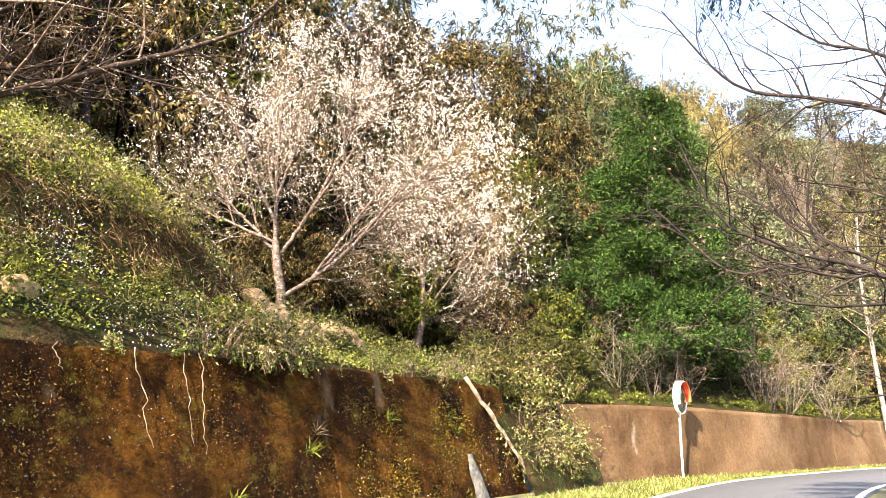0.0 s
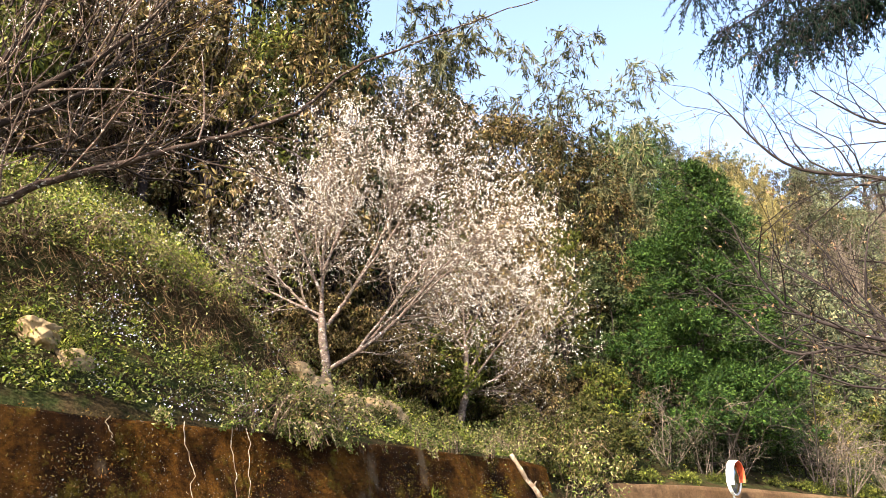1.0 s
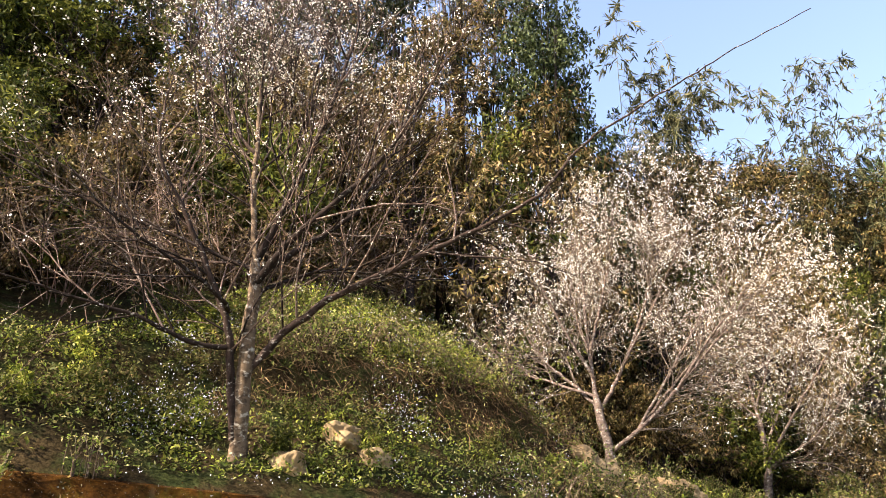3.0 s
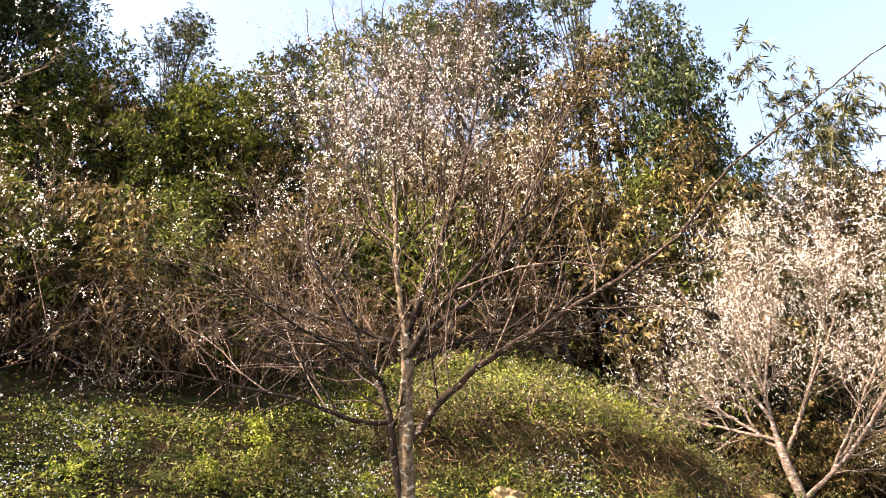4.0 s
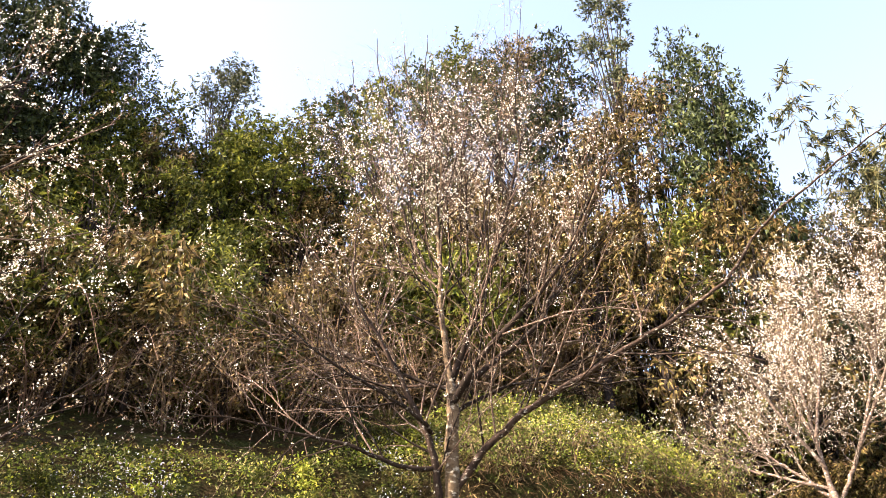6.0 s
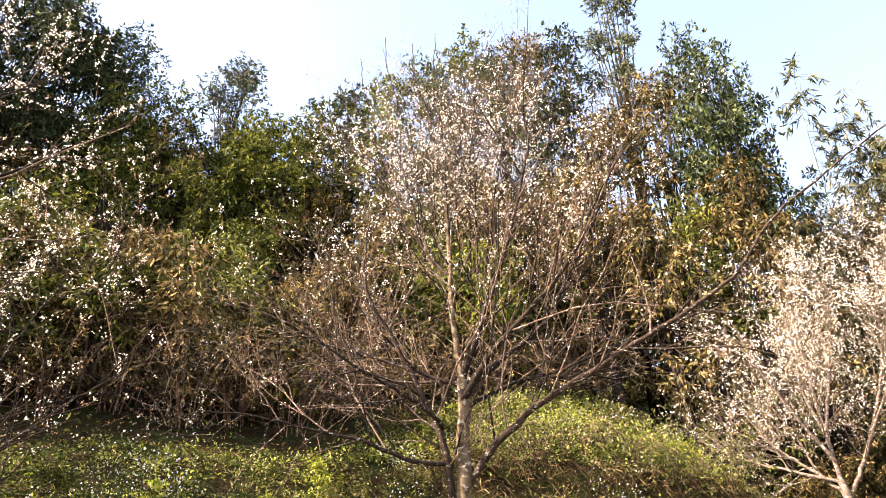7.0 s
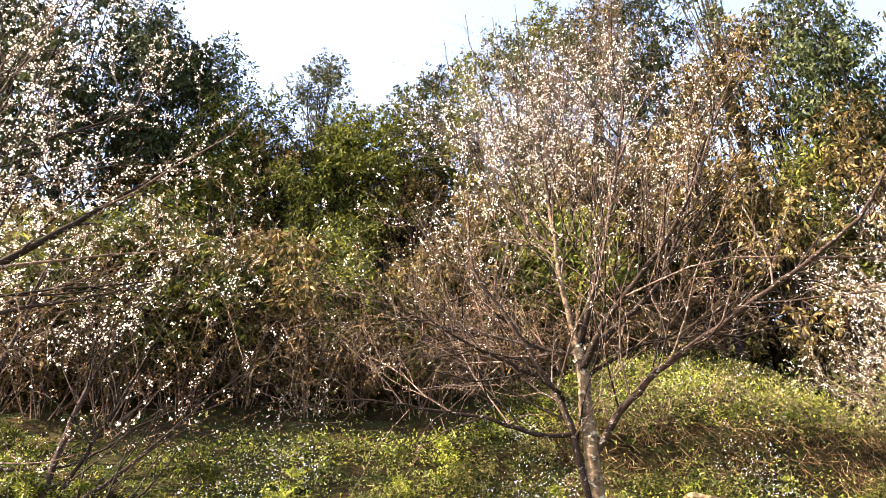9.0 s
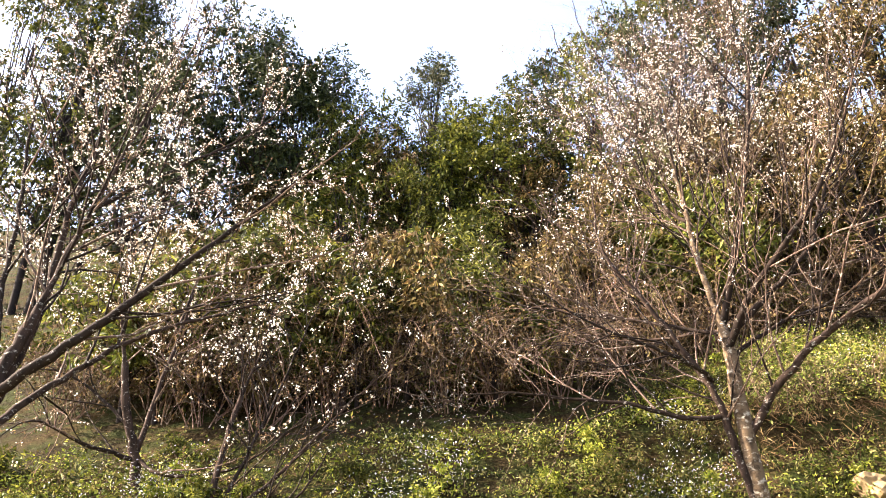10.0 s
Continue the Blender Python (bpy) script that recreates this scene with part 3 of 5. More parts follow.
# the tree in the middle of the slope, its stem forked low down
plum_tree((-6.26, 7.59, 2.55),
          [(0.02, 0.0, -0.3), (0.12, -0.12, 0.6), (0.25, -0.3, 1.45), (0.27, -0.32, 2.05), (0.28, -0.31, 2.67), (0.2, -0.31, 3.27), (0.1, -0.33, 4.1), (0.09, -0.34, 4.78), (0.0, -0.28, 5.79), (-0.02, -0.17, 7.04), (-0.15, -0.28, 8.5)],
          [(0.055, [(0.25, -0.28, 1.5), (0.67, -0.13, 2.0), (0.94, -0.06, 2.19), (1.2, 0.0, 2.4), (1.78, 0.12, 2.63), (2.53, 0.4, 3.02), (3.16, 0.67, 3.36), (3.88, 1.02, 3.91), (4.45, 1.26, 4.64), (6.23, 1.57, 5.63), (7.6, 1.85, 6.3)], 0.42, 1.5),
           (0.055, [(0.27, -0.34, 2.6), (0.73, -0.34, 3.1), (1.17, -0.27, 3.49), (1.72, -0.15, 3.95), (2.11, -0.03, 4.48), (2.37, 0.1, 5.11), (2.96, 0.27, 6.05)]),
           (0.048, [(0.26, -0.29, 2.8), (1.06, 0.62, 3.88), (1.24, 0.85, 4.38), (1.61, 1.28, 5.58), (2.04, 1.72, 6.78)]),
           (0.06, [(0.1, -0.2, 0.7), (0.14, -0.43, 1.47), (0.17, -0.6, 1.99), (0.12, -0.71, 2.24), (-0.01, -0.97, 2.78), (-0.18, -1.26, 3.37), (-0.34, -1.58, 3.91), (-0.41, -1.65, 4.54), (-0.37, -1.61, 5.34)]),
           (0.035, [(0.14, -0.56, 1.75), (-0.11, -0.92, 1.75), (-0.49, -1.45, 1.96), (-0.88, -2.05, 2.06), (-1.21, -2.67, 2.15), (-1.55, -3.22, 2.12)]),
           (0.03, [(0.24, -0.33, 2.85), (-0.77, -0.87, 3.36), (-1.47, -1.35, 3.67), (-2.0, -1.89, 3.91), (-2.6, -2.43, 4.36)]),
           (0.03, [(0.09, -0.34, 4.68), (-0.14, -0.41, 4.99), (-0.52, -0.48, 5.92), (-0.63, -0.45, 6.57), (-0.8, -0.47, 7.78)]),
           (0.05, [(0.25, -0.29, 3.0), (0.69, -0.25, 3.93), (1.1, -0.19, 5.03), (1.37, -0.13, 5.99), (1.49, -0.06, 6.89), (1.35, -0.15, 8.17)]),
           (0.03, [(0.28, -0.3, 2.51), (0.49, 0.36, 2.98), (1.14, 1.25, 3.45), (2.09, 1.96, 3.97), (3.09, 2.45, 4.21)]),
           (0.028, [(0.24, -0.31, 2.91), (-0.56, -0.38, 3.12), (-1.35, -0.75, 3.31), (-1.95, -1.15, 3.71)]),
           (0.03, [(0.16, -0.6, 2.2), (0.29, -0.96, 2.24), (0.2, -1.59, 2.43), (-0.06, -2.32, 2.71), (-0.35, -2.85, 3.2)])] + wands(),
          "half-bare plum tree with a forked lichen-spotted trunk on the slope", 3, blossoms=10500, buds=3500, size=0.0128, top_bias=lambda p: (0.05 + 0.95 * float(step01(3.8, 6.2, p[2]))) * (1 - 0.93 * float(step01(7.6, 9.0, p[2]))), trunk_r=0.12, fork=2.75, trunk_bark=M_TANBARK)

# the tree in full blossom above the wall
plum_tree((-3.22, 15.18, 3.15),
          [(0.0, 0.0, -0.2), (-0.03, -0.03, 0.96), (-0.19, -0.06, 2.0), (-0.29, 0.12, 3.65), (-0.27, 0.13, 4.93), (-0.19, 0.15, 6.41)],
          [(0.05, [(-0.02, -0.02, 1.0), (0.56, -0.11, 1.34), (1.35, -0.2, 1.97), (2.14, -0.32, 2.88), (2.9, -0.39, 3.7), (3.4, -0.45, 4.3)]),
           (0.04, [(-0.17, -0.06, 1.9), (-0.7, 0.13, 2.47), (-1.37, 0.25, 3.19), (-1.94, 0.28, 4.22)]),
           (0.04, [(-0.2, -0.06, 2.5), (-0.59, -0.57, 3.4), (-0.91, -0.86, 4.26), (-1.15, -1.04, 5.28)]),
           (0.045, [(-0.15, -0.04, 1.8), (0.29, 0.45, 2.75), (0.79, 0.84, 4.03), (1.35, 1.11, 5.64), (1.83, 1.26, 6.7)]),
           (0.035, [(-0.23, -0.03, 3.1), (0.17, 0.02, 4.37), (0.46, 0.17, 5.62), (0.6, 0.2, 6.85)]),
           (0.035, [(-0.2, -0.06, 2.12), (-1.01, -0.06, 2.48), (-1.98, -0.05, 2.97), (-2.77, -0.02, 3.85)]),
           (0.035, [(0.6, -0.11, 1.38), (1.49, 0.52, 2.52), (2.42, 0.8, 3.5), (3.4, 0.92, 4.4), (3.9, 1.0, 4.9)]),
           (0.03, [(-0.25, 0.05, 3.0), (-0.6, 0.7, 4.0), (-0.8, 1.2, 5.2), (-0.7, 1.5, 6.3)]),
           (0.032, [(0.3, 0.45, 2.8), (1.1, 0.4, 4.0), (1.8, 0.2, 5.1), (2.5, 0.1, 6.2)]),
           (0.032, [(0.6, -0.11, 1.4), (1.6, 0.1, 2.9), (2.5, 0.3, 4.3), (3.3, 0.4, 5.5)]),
           (0.028, [(1.4, -0.2, 2.0), (2.4, 0.0, 3.1), (3.3, 0.1, 4.0), (4.1, 0.2, 4.8)]),
           (0.026, [(0.75, 0.8, 3.9), (1.3, 0.5, 5.2), (1.7, 0.3, 6.2), (1.9, 0.3, 7.1)])],
          "slender plum tree covered in cream-white blossom above the wall", 11, blossoms=26000, buds=16000, size=0.0125, opts=FULL, twig=M_TWIG_PALE, bark=M_PALETRUNK, top_bias=high(2.2, 4.8, 0.3), trunk_r=0.115)

# the leaning one further along
plum_tree((-0.78, 21.59, 3.75),
          [(0.0, 0.0, -0.2), (0.2, 0.0, 1.16), (0.14, 0.0, 2.65), (0.08, 0.0, 3.6), (0.12, 0.0, 4.3)],
          [(0.045, [(0.12, 0.0, 0.84), (1.04, -0.39, 2.07), (1.84, -0.62, 3.1), (2.49, -0.86, 3.9), (2.8, -1.09, 4.4)]),
           (0.04, [(0.18, 0.0, 1.33), (1.05, 0.41, 2.9), (1.57, 0.6, 3.9), (1.94, 0.78, 4.7)]),
           (0.035, [(0.06, 0.0, 0.35), (0.47, 0.31, 0.96), (1.54, 0.6, 0.93), (2.36, 0.65, 0.4)]),
           (0.035, [(0.16, 0.0, 2.15), (-0.63, 0.26, 3.1), (-1.18, 0.42, 4.2)]),
           (0.04, [(0.15, 0.0, 0.84), (1.38, 0.5, 1.58), (2.4, 0.65, 2.63), (3.45, 0.75, 3.53)]),
           (0.035, [(0.14, 0.0, 2.4), (0.6, -0.5, 3.2), (0.9, -0.8, 4.1), (1.1, -0.9, 4.7)])],
          "leaning plum tree in pale blossom beside the bamboo thicket", 17, blossoms=11500, buds=9000, size=0.0135, opts=FULL, twig=M_TWIG_PALE, bark=M_PALETRUNK, top_bias=high(0.8, 2.4, 0.2), trunk_r=0.11)

# trees at the far left end of the slope
plum_tree((-8.3, -0.63, 2.75),
          [(0.15, -0.1, -2.85), (0.05, -0.03, -1.2), (0.0, -0.04, 1.26), (-0.01, 0.03, 1.77), (-0.01, 0.16, 2.4), (-0.01, 0.29, 3.1), (-0.1, 0.53, 4.31), (-0.18, 0.82, 5.75), (-0.27, 0.98, 7.37)],
          [(0.06, [(0.0, -0.04, 1.1), (-0.31, 0.14, 2.26), (-0.41, 0.15, 2.9), (-0.51, 0.17, 3.84), (-0.61, 0.27, 5.23), (-0.71, 0.3, 6.72)]),
           (0.06, [(0.0, -0.04, 1.26), (0.29, 0.27, 1.51), (0.52, 0.77, 2.04), (0.79, 1.36, 2.68), (1.04, 2.08, 3.53), (1.19, 2.59, 4.2)]),
           (0.04, [(0.0, -0.06, 1.31), (-0.39, -0.27, 2.48), (-0.59, -0.35, 3.55), (-0.78, -0.53, 4.93), (-0.87, -0.65, 6.38)]),
           (0.045, [(0.0, -0.04, 0.85), (-0.3, 0.44, 1.52), (-0.35, 1.19, 2.25), (-0.29, 2.1, 2.74), (-0.14, 3.04, 3.23)]),
           (0.03, [(-0.05, 0.4, 3.6), (-0.3, 1.2, 4.6), (-0.4, 2.0, 5.5), (-0.5, 2.6, 6.4)])],
          "plum tree with steep limbs and scattered white blossom", 23, opts=dict(PLUM, per_metre=(2.8, 2.6, 1.8)), blossoms=9000, buds=4000, size=0.0122, top_bias=high(2.2, 4.0, 0.1), trunk_r=0.085)
plum_tree((-11.07, 1.31, 3.6),
          [(0.0, 0.0, -0.2), (-0.03, -0.19, 0.69), (-0.06, -0.43, 1.39), (-0.08, -0.61, 2.23), (-0.09, -0.74, 2.94), (-0.1, -0.8, 4.6)],
          [(0.045, [(-0.03, -0.19, 0.75), (-0.2, 0.01, 1.95), (-0.28, 0.12, 2.46), (-0.35, 0.29, 3.74), (-0.4, 0.5, 5.0)]),
           (0.035, [(-0.03, -0.2, 0.68), (0.2, -0.89, 0.76), (0.37, -1.55, 0.91), (0.46, -1.87, 0.61)]),
           (0.03, [(-0.04, -0.3, 1.07), (-0.29, -0.68, 1.5), (-0.53, -1.26, 1.91), (-0.64, -1.85, 1.93)]),
           (0.03, [(-0.02, -0.17, 0.69), (0.45, 0.22, 0.4), (0.84, 1.06, 0.55), (1.22, 1.9, 1.36)])],
          "twin-stemmed plum tree at the edge of the thicket", 29, opts=SPARSE, blossoms=3400, buds=2500, size=0.0125, top_bias=high(2.0, 3.6, 0.15), trunk_r=0.075)
plum_tree((-9.85, 1.85, 3.1),
          [(0.0, 0.0, -0.2), (0.01, 0.04, 0.09), (-0.17, 0.14, 0.82), (-0.33, 0.35, 1.85), (-0.37, 0.62, 2.82), (-0.41, 0.84, 3.91)],
          [(0.035, [(0.0, 0.02, 0.0), (0.17, 0.7, 0.67), (0.22, 1.19, 1.22), (0.31, 1.72, 1.88), (0.48, 2.35, 2.51)]),
           (0.028, [(0.02, 0.1, 0.12), (0.47, 0.65, 0.27), (0.69, 1.01, 0.52), (0.87, 1.24, 1.02)]),
           (0.03, [(0.0, 0.08, 0.1), (-0.16, 0.64, 1.46), (-0.24, 1.07, 2.7), (-0.21, 1.47, 3.89)])],
          "low dark-stemmed plum sapling branching at the ground", 31, opts=SPARSE, blossoms=900, buds=800, size=0.015, top_bias=high(1.5, 3.0, 0.2), trunk_r=0.05, twig=M_DARKTWIG)
plum_tree((-11.84, 4.43, 5.4),
          [(0.0, 0.0, -0.4), (0.0, 0.01, 0.98), (0.03, 0.08, 2.1), (0.03, 0.08, 3.44), (0.07, 0.16, 4.6)],
          [(0.03, [(0.0, 0.0, 0.46), (-0.38, -0.41, 1.59), (-0.63, -0.86, 2.77), (-0.8, -1.2, 3.9)]),
           (0.03, [(0.0, 0.0, 0.56), (0.65, 0.7, 0.67), (1.21, 1.51, 0.94)]),
           (0.028, [(0.01, 0.02, 1.2), (0.09, 0.71, 2.58), (0.19, 1.13, 3.93)]),
           (0.028, [(0.01, 0.04, 1.53), (0.07, -0.66, 2.49), (0.07, -0.97, 3.63)])],
          "slender plum tree with pinkish buds before the thicket", 37, opts=SPARSE, blossoms=2800, buds=4000, size=0.012, trunk_r=0.07, twig=M_TWIG_RED)

# the bare tree across the road, reaching in over it
BARE = dict(PLUM, spread=0.95, per_metre=(5.0, 4.6, 3.2), levels=3, length=(1.5, 0.8, 0.35), rise=0.12, lift=0.02, crook=0.3)


def roadside_tree():
    rng = np.random.default_rng(41)
    root = tagged(new("bare_tree"), "bare tree leaning over the road, twigs coloured dark for shade", "tree")
    root.location = (4.9, 5.6, 0.0)
    tp = smooth_path([(0.6, -0.9, 0.0), (0.35, -0.5, 1.2), (0.1, -0.1, 2.4), (0.1, 0.0, 3.6), (0.2, 0.0, 5.2)], 0.2)
    tr = np.linspace(0.14, 0.05, len(tp))
    # shade on this tree is put into its near-black bark colour
    child("trunk", tube_mesh("trunk", [(tp, tr, 9)], M_DARKTWIG), root)
    shoots = {1: [], 2: [], 3: [], 4: []}
    off = np.array([4.22 - 4.9, 6.2 - 5.6, 1.01])
    for r0, pts in [(0.04, [(0.7, -0.55, 0.6), (0.24, -0.17, 1.0), (-0.5, 0.08, 1.76), (-1.13, 0.19, 1.98), (-1.72, 0.23, 2.24), (-1.94, 0.31, 2.68), (-2.1, 0.26, 3.04)]),
                    (0.03, [(0.75, -0.6, 1.3), (0.31, -0.22, 1.6), (-0.23, 0.38, 2.55), (-0.89, 0.74, 2.83)]),
                    (0.035, [(0.78, -0.6, 2.4), (0.47, -0.34, 2.9), (-0.04, 0.38, 3.94), (-0.5, 0.66, 4.24), (-0.93, 0.87, 4.71)]),
                    (0.035, [(0.78, -0.6, 1.9), (0.41, -0.3, 2.33), (-0.25, 0.16, 3.27), (-0.79, 0.35, 3.5), (-1.47, 0.45, 3.69), (-2.1, 0.47, 4.47)]),
                    (0.03, [(0.72, -0.55, 0.9), (0.29, -0.21, 1.3), (-0.14, 0.68, 1.99), (-0.55, 1.02, 2.34), (-0.99, 1.45, 2.88), (-1.46, 1.73, 3.29)]),
                    (0.022, [(-0.5, 0.08, 1.76), (-1.05, 0.6, 1.97), (-1.47, 0.99, 2.0), (-2.08, 1.2, 2.68)])]:
        lp = smooth_path(np.array(pts) + off, 0.15)
        lr = np.linspace(r0, 0.006, len(lp))
        child("limb", tube_mesh("limb", [(lp, lr, 6)], M_DARKTWIG), root)
        sprout(lp, lr, rng, 1, BARE, shoots)
    child("twig_mass", tube_mesh("twig_mass", shoots[1] + shoots[2] + shoots[3], M_DARKTWIG), root, kind="stuff")
    p, d = on_twigs(shoots[2] + shoots[3], 500, rng, 0.4)
    v, f = leaves(p, d + rng.normal(size=p.shape) * 0.5, 0.04, 0.018, rng)
    child("bud_mass", mesh_arrays("bud_mass", v, f, M_BUD), root, kind="stuff")


roadside_tree()


class Stock:
    """Plants built once each and then set out, the first one itself, the next as copies."""

    def __init__(self, *plants):
        self.plants, self.used = list(plants), set()

    def put(self, k, x, y, size=1.0, turn=0.0, dz=-0.1, tall=1.0):
        ob = self.plants[k % len(self.plants)]
        m = Matrix.Translation((x, y, ground(x, y) + dz)) @ pose(0, 0, 0, 0, 0, turn) @ Matrix.Diagonal((size, size, size * tall, 1))
        if ob.name in self.used:
            return copy_thing(ob, m @ Matrix.Diagonal([1 / c for c in ob.scale] + [1]))
        self.used.add(ob.name)
        ob.matrix_basis = m
        return ob


def cloud(rng, n, lumps, radius, height, low=0.15, shell=0.55):
    """Places for leaves: lumps spread through a dome, leaves near the skin of each lump."""
    a, r = rng.random(lumps) * 6.283, np.sqrt(rng.random(lumps)) * 0.75
    zz = low + (1 - low) * rng.random(lumps) ** 0.8
    lim = np.sqrt(np.clip(1.05 - zz ** 2.2, 0.05, 1))
    c = np.stack([np.cos(a) * r * lim * radius, np.sin(a) * r * lim * radius, zz * height * 0.9], 1)
    cr = radius * (0.14 + 0.2 * rng.random(lumps))
    k = rng.integers(0, lumps, n)
    d = unit(rng.normal(size=(n, 3)))
    rr = cr[k] * (shell + (1 - shell) * rng.random(n) ** 0.5) * (0.85 + 0.35 * rng.random(n))
    p = c[k] + d * rr[:, None] * [1, 1, 0.75]
    p[:, 2] = np.abs(p[:, 2])
    return p, d, c


def leafy(name, category, label, seed, mat, n, lumps, radius, height, leaf, trunk_r, droop=0.3, low=0.15, aspect=0.36, bark=M_DARKTWIG, extra=None, group="thicket", bunch=6):
    """A shrub or broad-leaved tree: stem and limbs that reach into the lumps of its crown, and the leaves."""
    rng = np.random.default_rng(seed)
    root = tagged(new(name), label, category, group)
    spots, out, c = cloud(rng, n // bunch, lumps, radius, height, low)
    p, d = np.repeat(spots, bunch, 0), np.repeat(out, bunch, 0)
    n = len(p)
    fan = unit(rng.normal(size=d.shape))
    p = p + fan * leaf * 0.15
    way = d * 0.45 + fan * 0.9 + [0, 0, -droop * 0.7]
    face = d * 0.55 + [-0.25, -0.4, 0.6] + rng.normal(size=d.shape) * 0.4
    v, f = leaves(p, way, leaf * (0.65 + 0.7 * rng.random(n)), leaf * aspect * (0.7 + 0.6 * rng.random(n)), rng, 0.15, face)
    child("crown", mesh_arrays("crown", v, f, mat), root, kind="stuff")
    if extra:
        k = rng.choice(n, int(n * extra[1]), replace=False)
        v, f = leaves(p[k] * 1.02, way[k] + [0, 0, -0.5], leaf * 1.1, leaf * aspect * 0.9, rng)
        child("dry_foliage", mesh_arrays("dry_foliage", v, f, extra[0]), root, kind="stuff")
    top = np.array([0, 0, height * 0.55])
    paths = [(smooth_path([(0, 0, -0.3), (0.05 * radius, 0.03 * radius, height * 0.3), top], 0.3), None, 7)]
    for q in c[:26]:
        start = top * (0.25 + 0.7 * rng.random())
        mid = (start + q) / 2 + rng.normal(size=3) * radius * 0.06
        paths.append((smooth_path([start, mid, q], 0.4), None, 4))
    paths = [(pp, np.linspace(trunk_r if i == 0 else trunk_r * 0.4, trunk_r * (0.5 if i == 0 else 0.1), len(pp)), k) for i, (pp, _, k) in enumerate(paths)]
    stalk = "stalk" if trunk_r < 0.02 else "trunk"
    child(stalk, tube_mesh(stalk, paths[:1], bark), root)
    child("twig_mass", tube_mesh("twig_mass", paths[1:], bark), root, kind="stuff")
    return root


def tangle(name, label, seed, mat, stems, height, spread, arch, leafmat=None, n=0, leaf=0.06, group="thicket", category="shrub", r=0.012, dense=1.0):
    """A twiggy shrub or vine tangle: arching stems with side shoots, few leaves."""
    rng = np.random.default_rng(seed)
    root = tagged(new(name), label, category, group)
    out = {1: [], 2: [], 3: [], 4: []}
    main = []
    o = dict(PLUM, levels=2, per_metre=(3.2 * dense, 3.0 * dense, 2.0), length=(0.9, 0.4, 0.2), radius=(r * 0.6, r * 0.4, 0.004), spread=0.9, rise=0.0, lift=-0.02, bare=(0.15, 0.1, 0.1), crook=0.25)
    for _ in range(stems):
        a = rng.random() * 6.283
        L = height * (0.6 + 0.6 * rng.random())
        out_r = spread * (0.3 + 0.8 * rng.random())
        b = np.array([math.cos(a), math.sin(a), 0])
        pts = [b * 0.15 * spread * rng.random(), b * out_r * 0.35 + [0, 0, L * 0.55], b * out_r * 0.8 + [0, 0, L * (1 - 0.15 * arch)], b * out_r * 1.25 + [0, 0, L * (1 - 0.6 * arch)]]
        pts = np.array(pts)
        pts[1:] += rng.normal(size=(3, 3)) * 0.12 * min(spread, 1.7)
        pp = smooth_path(pts, 0.3)
        rr = np.linspace(r, r * 0.4, len(pp))
        main.append((pp, rr, 5))
        sprout(pp, rr, rng, 1, o, out)
    child("stem_mass", tube_mesh("stem_mass", main, mat), root, kind="stuff")
    child("twig_mass", tube_mesh("twig_mass", out[1] + out[2], mat), root, kind="stuff")
    if leafmat:
        p, d = on_twigs(out[1] + out[2], n, rng)
        v, f = leaves(p, d + rng.normal(size=p.shape) * 0.7 + [0, 0, -0.3], leaf, leaf * 0.45, rng)
        child("foliage", mesh_arrays("foliage", v, f, leafmat), root, kind="stuff")
    return root


def bamboo(label, seed, culms, height, lean, n, leaf=0.2, mat=M_BAMBOO, spread=0.8, group="bamboo", sprays=34):
    """A clump of bamboo: arching jointed culms, drooping sprays of narrow leaves on the upper half."""
    rng = np.random.default_rng(seed)
    root = tagged(new("bamboo"), label, "bamboo", group)
    stalks, side = [], []
    for _ in range(culms):
        a = rng.random() * 6.283
        b = np.array([math.cos(a), math.sin(a), 0])
        H = height * (0.7 + 0.35 * rng.random())
        L = lean * (0.4 + 0.9 * rng.random())
        pts = [b * spread * rng.random(), b * (spread + L * 0.12) + [0, 0, H * 0.5], b * (spread + L * 0.5) + [0, 0, H * 0.85], b * (spread + L) + [0, 0, H * (1 - 0.05 * lean)]]
        pp = smooth_path(pts, 0.35)
        stalks.append((pp, np.linspace(0.022, 0.004, len(pp)), 5))
        for _ in range(sprays):
            f = 0.5 + 0.5 * rng.random() ** 0.8
            i = min(int(f * (len(pp) - 1)), len(pp) - 2)
            d = unit(rng.normal(size=3) * [1, 1, 0.4] + [0, 0, 0.2])
            q = pp[i] + np.outer(np.linspace(0, 1, 5), d) * (0.9 * (1.25 - 0.6 * f))
            q[:, 2] -= 0.5 * np.linspace(0, 1, 5) ** 2 * (0.6 + 0.6 * rng.random())
            side.append((q, np.linspace(0.008, 0.003, 5), 3))
    for one in stalks:
        child("culm", tube_mesh("culm", [one], M_OLIVEBARK), root)
    child("shoot_mass", tube_mesh("shoot_mass", side, M_OLIVEBARK), root, kind="stuff")
    p, d = on_twigs(side, n // 5, rng, 0.3)
    p, d = np.repeat(p, 5, 0), np.repeat(d, 5, 0)
    n = len(p)
    p = p + rng.normal(size=p.shape) * 0.03
    v, f = leaves(p, d * 0.6 + rng.normal(size=p.shape) * 0.6 + [0, 0, -0.5], leaf * (0.6 + 0.7 * rng.random(n)), leaf * 0.2, rng, 0.15)
    child("foliage", mesh_arrays("foliage", v, f, mat), root, "narrow drooping leaves", "stuff")
    return root


M_OLIVEBARK = bark_material("bamboo_culm", (0.07, 0.07, 0.03), (0.15, 0.14, 0.06), (0.24, 0.21, 0.12), 3.0, 0.55)


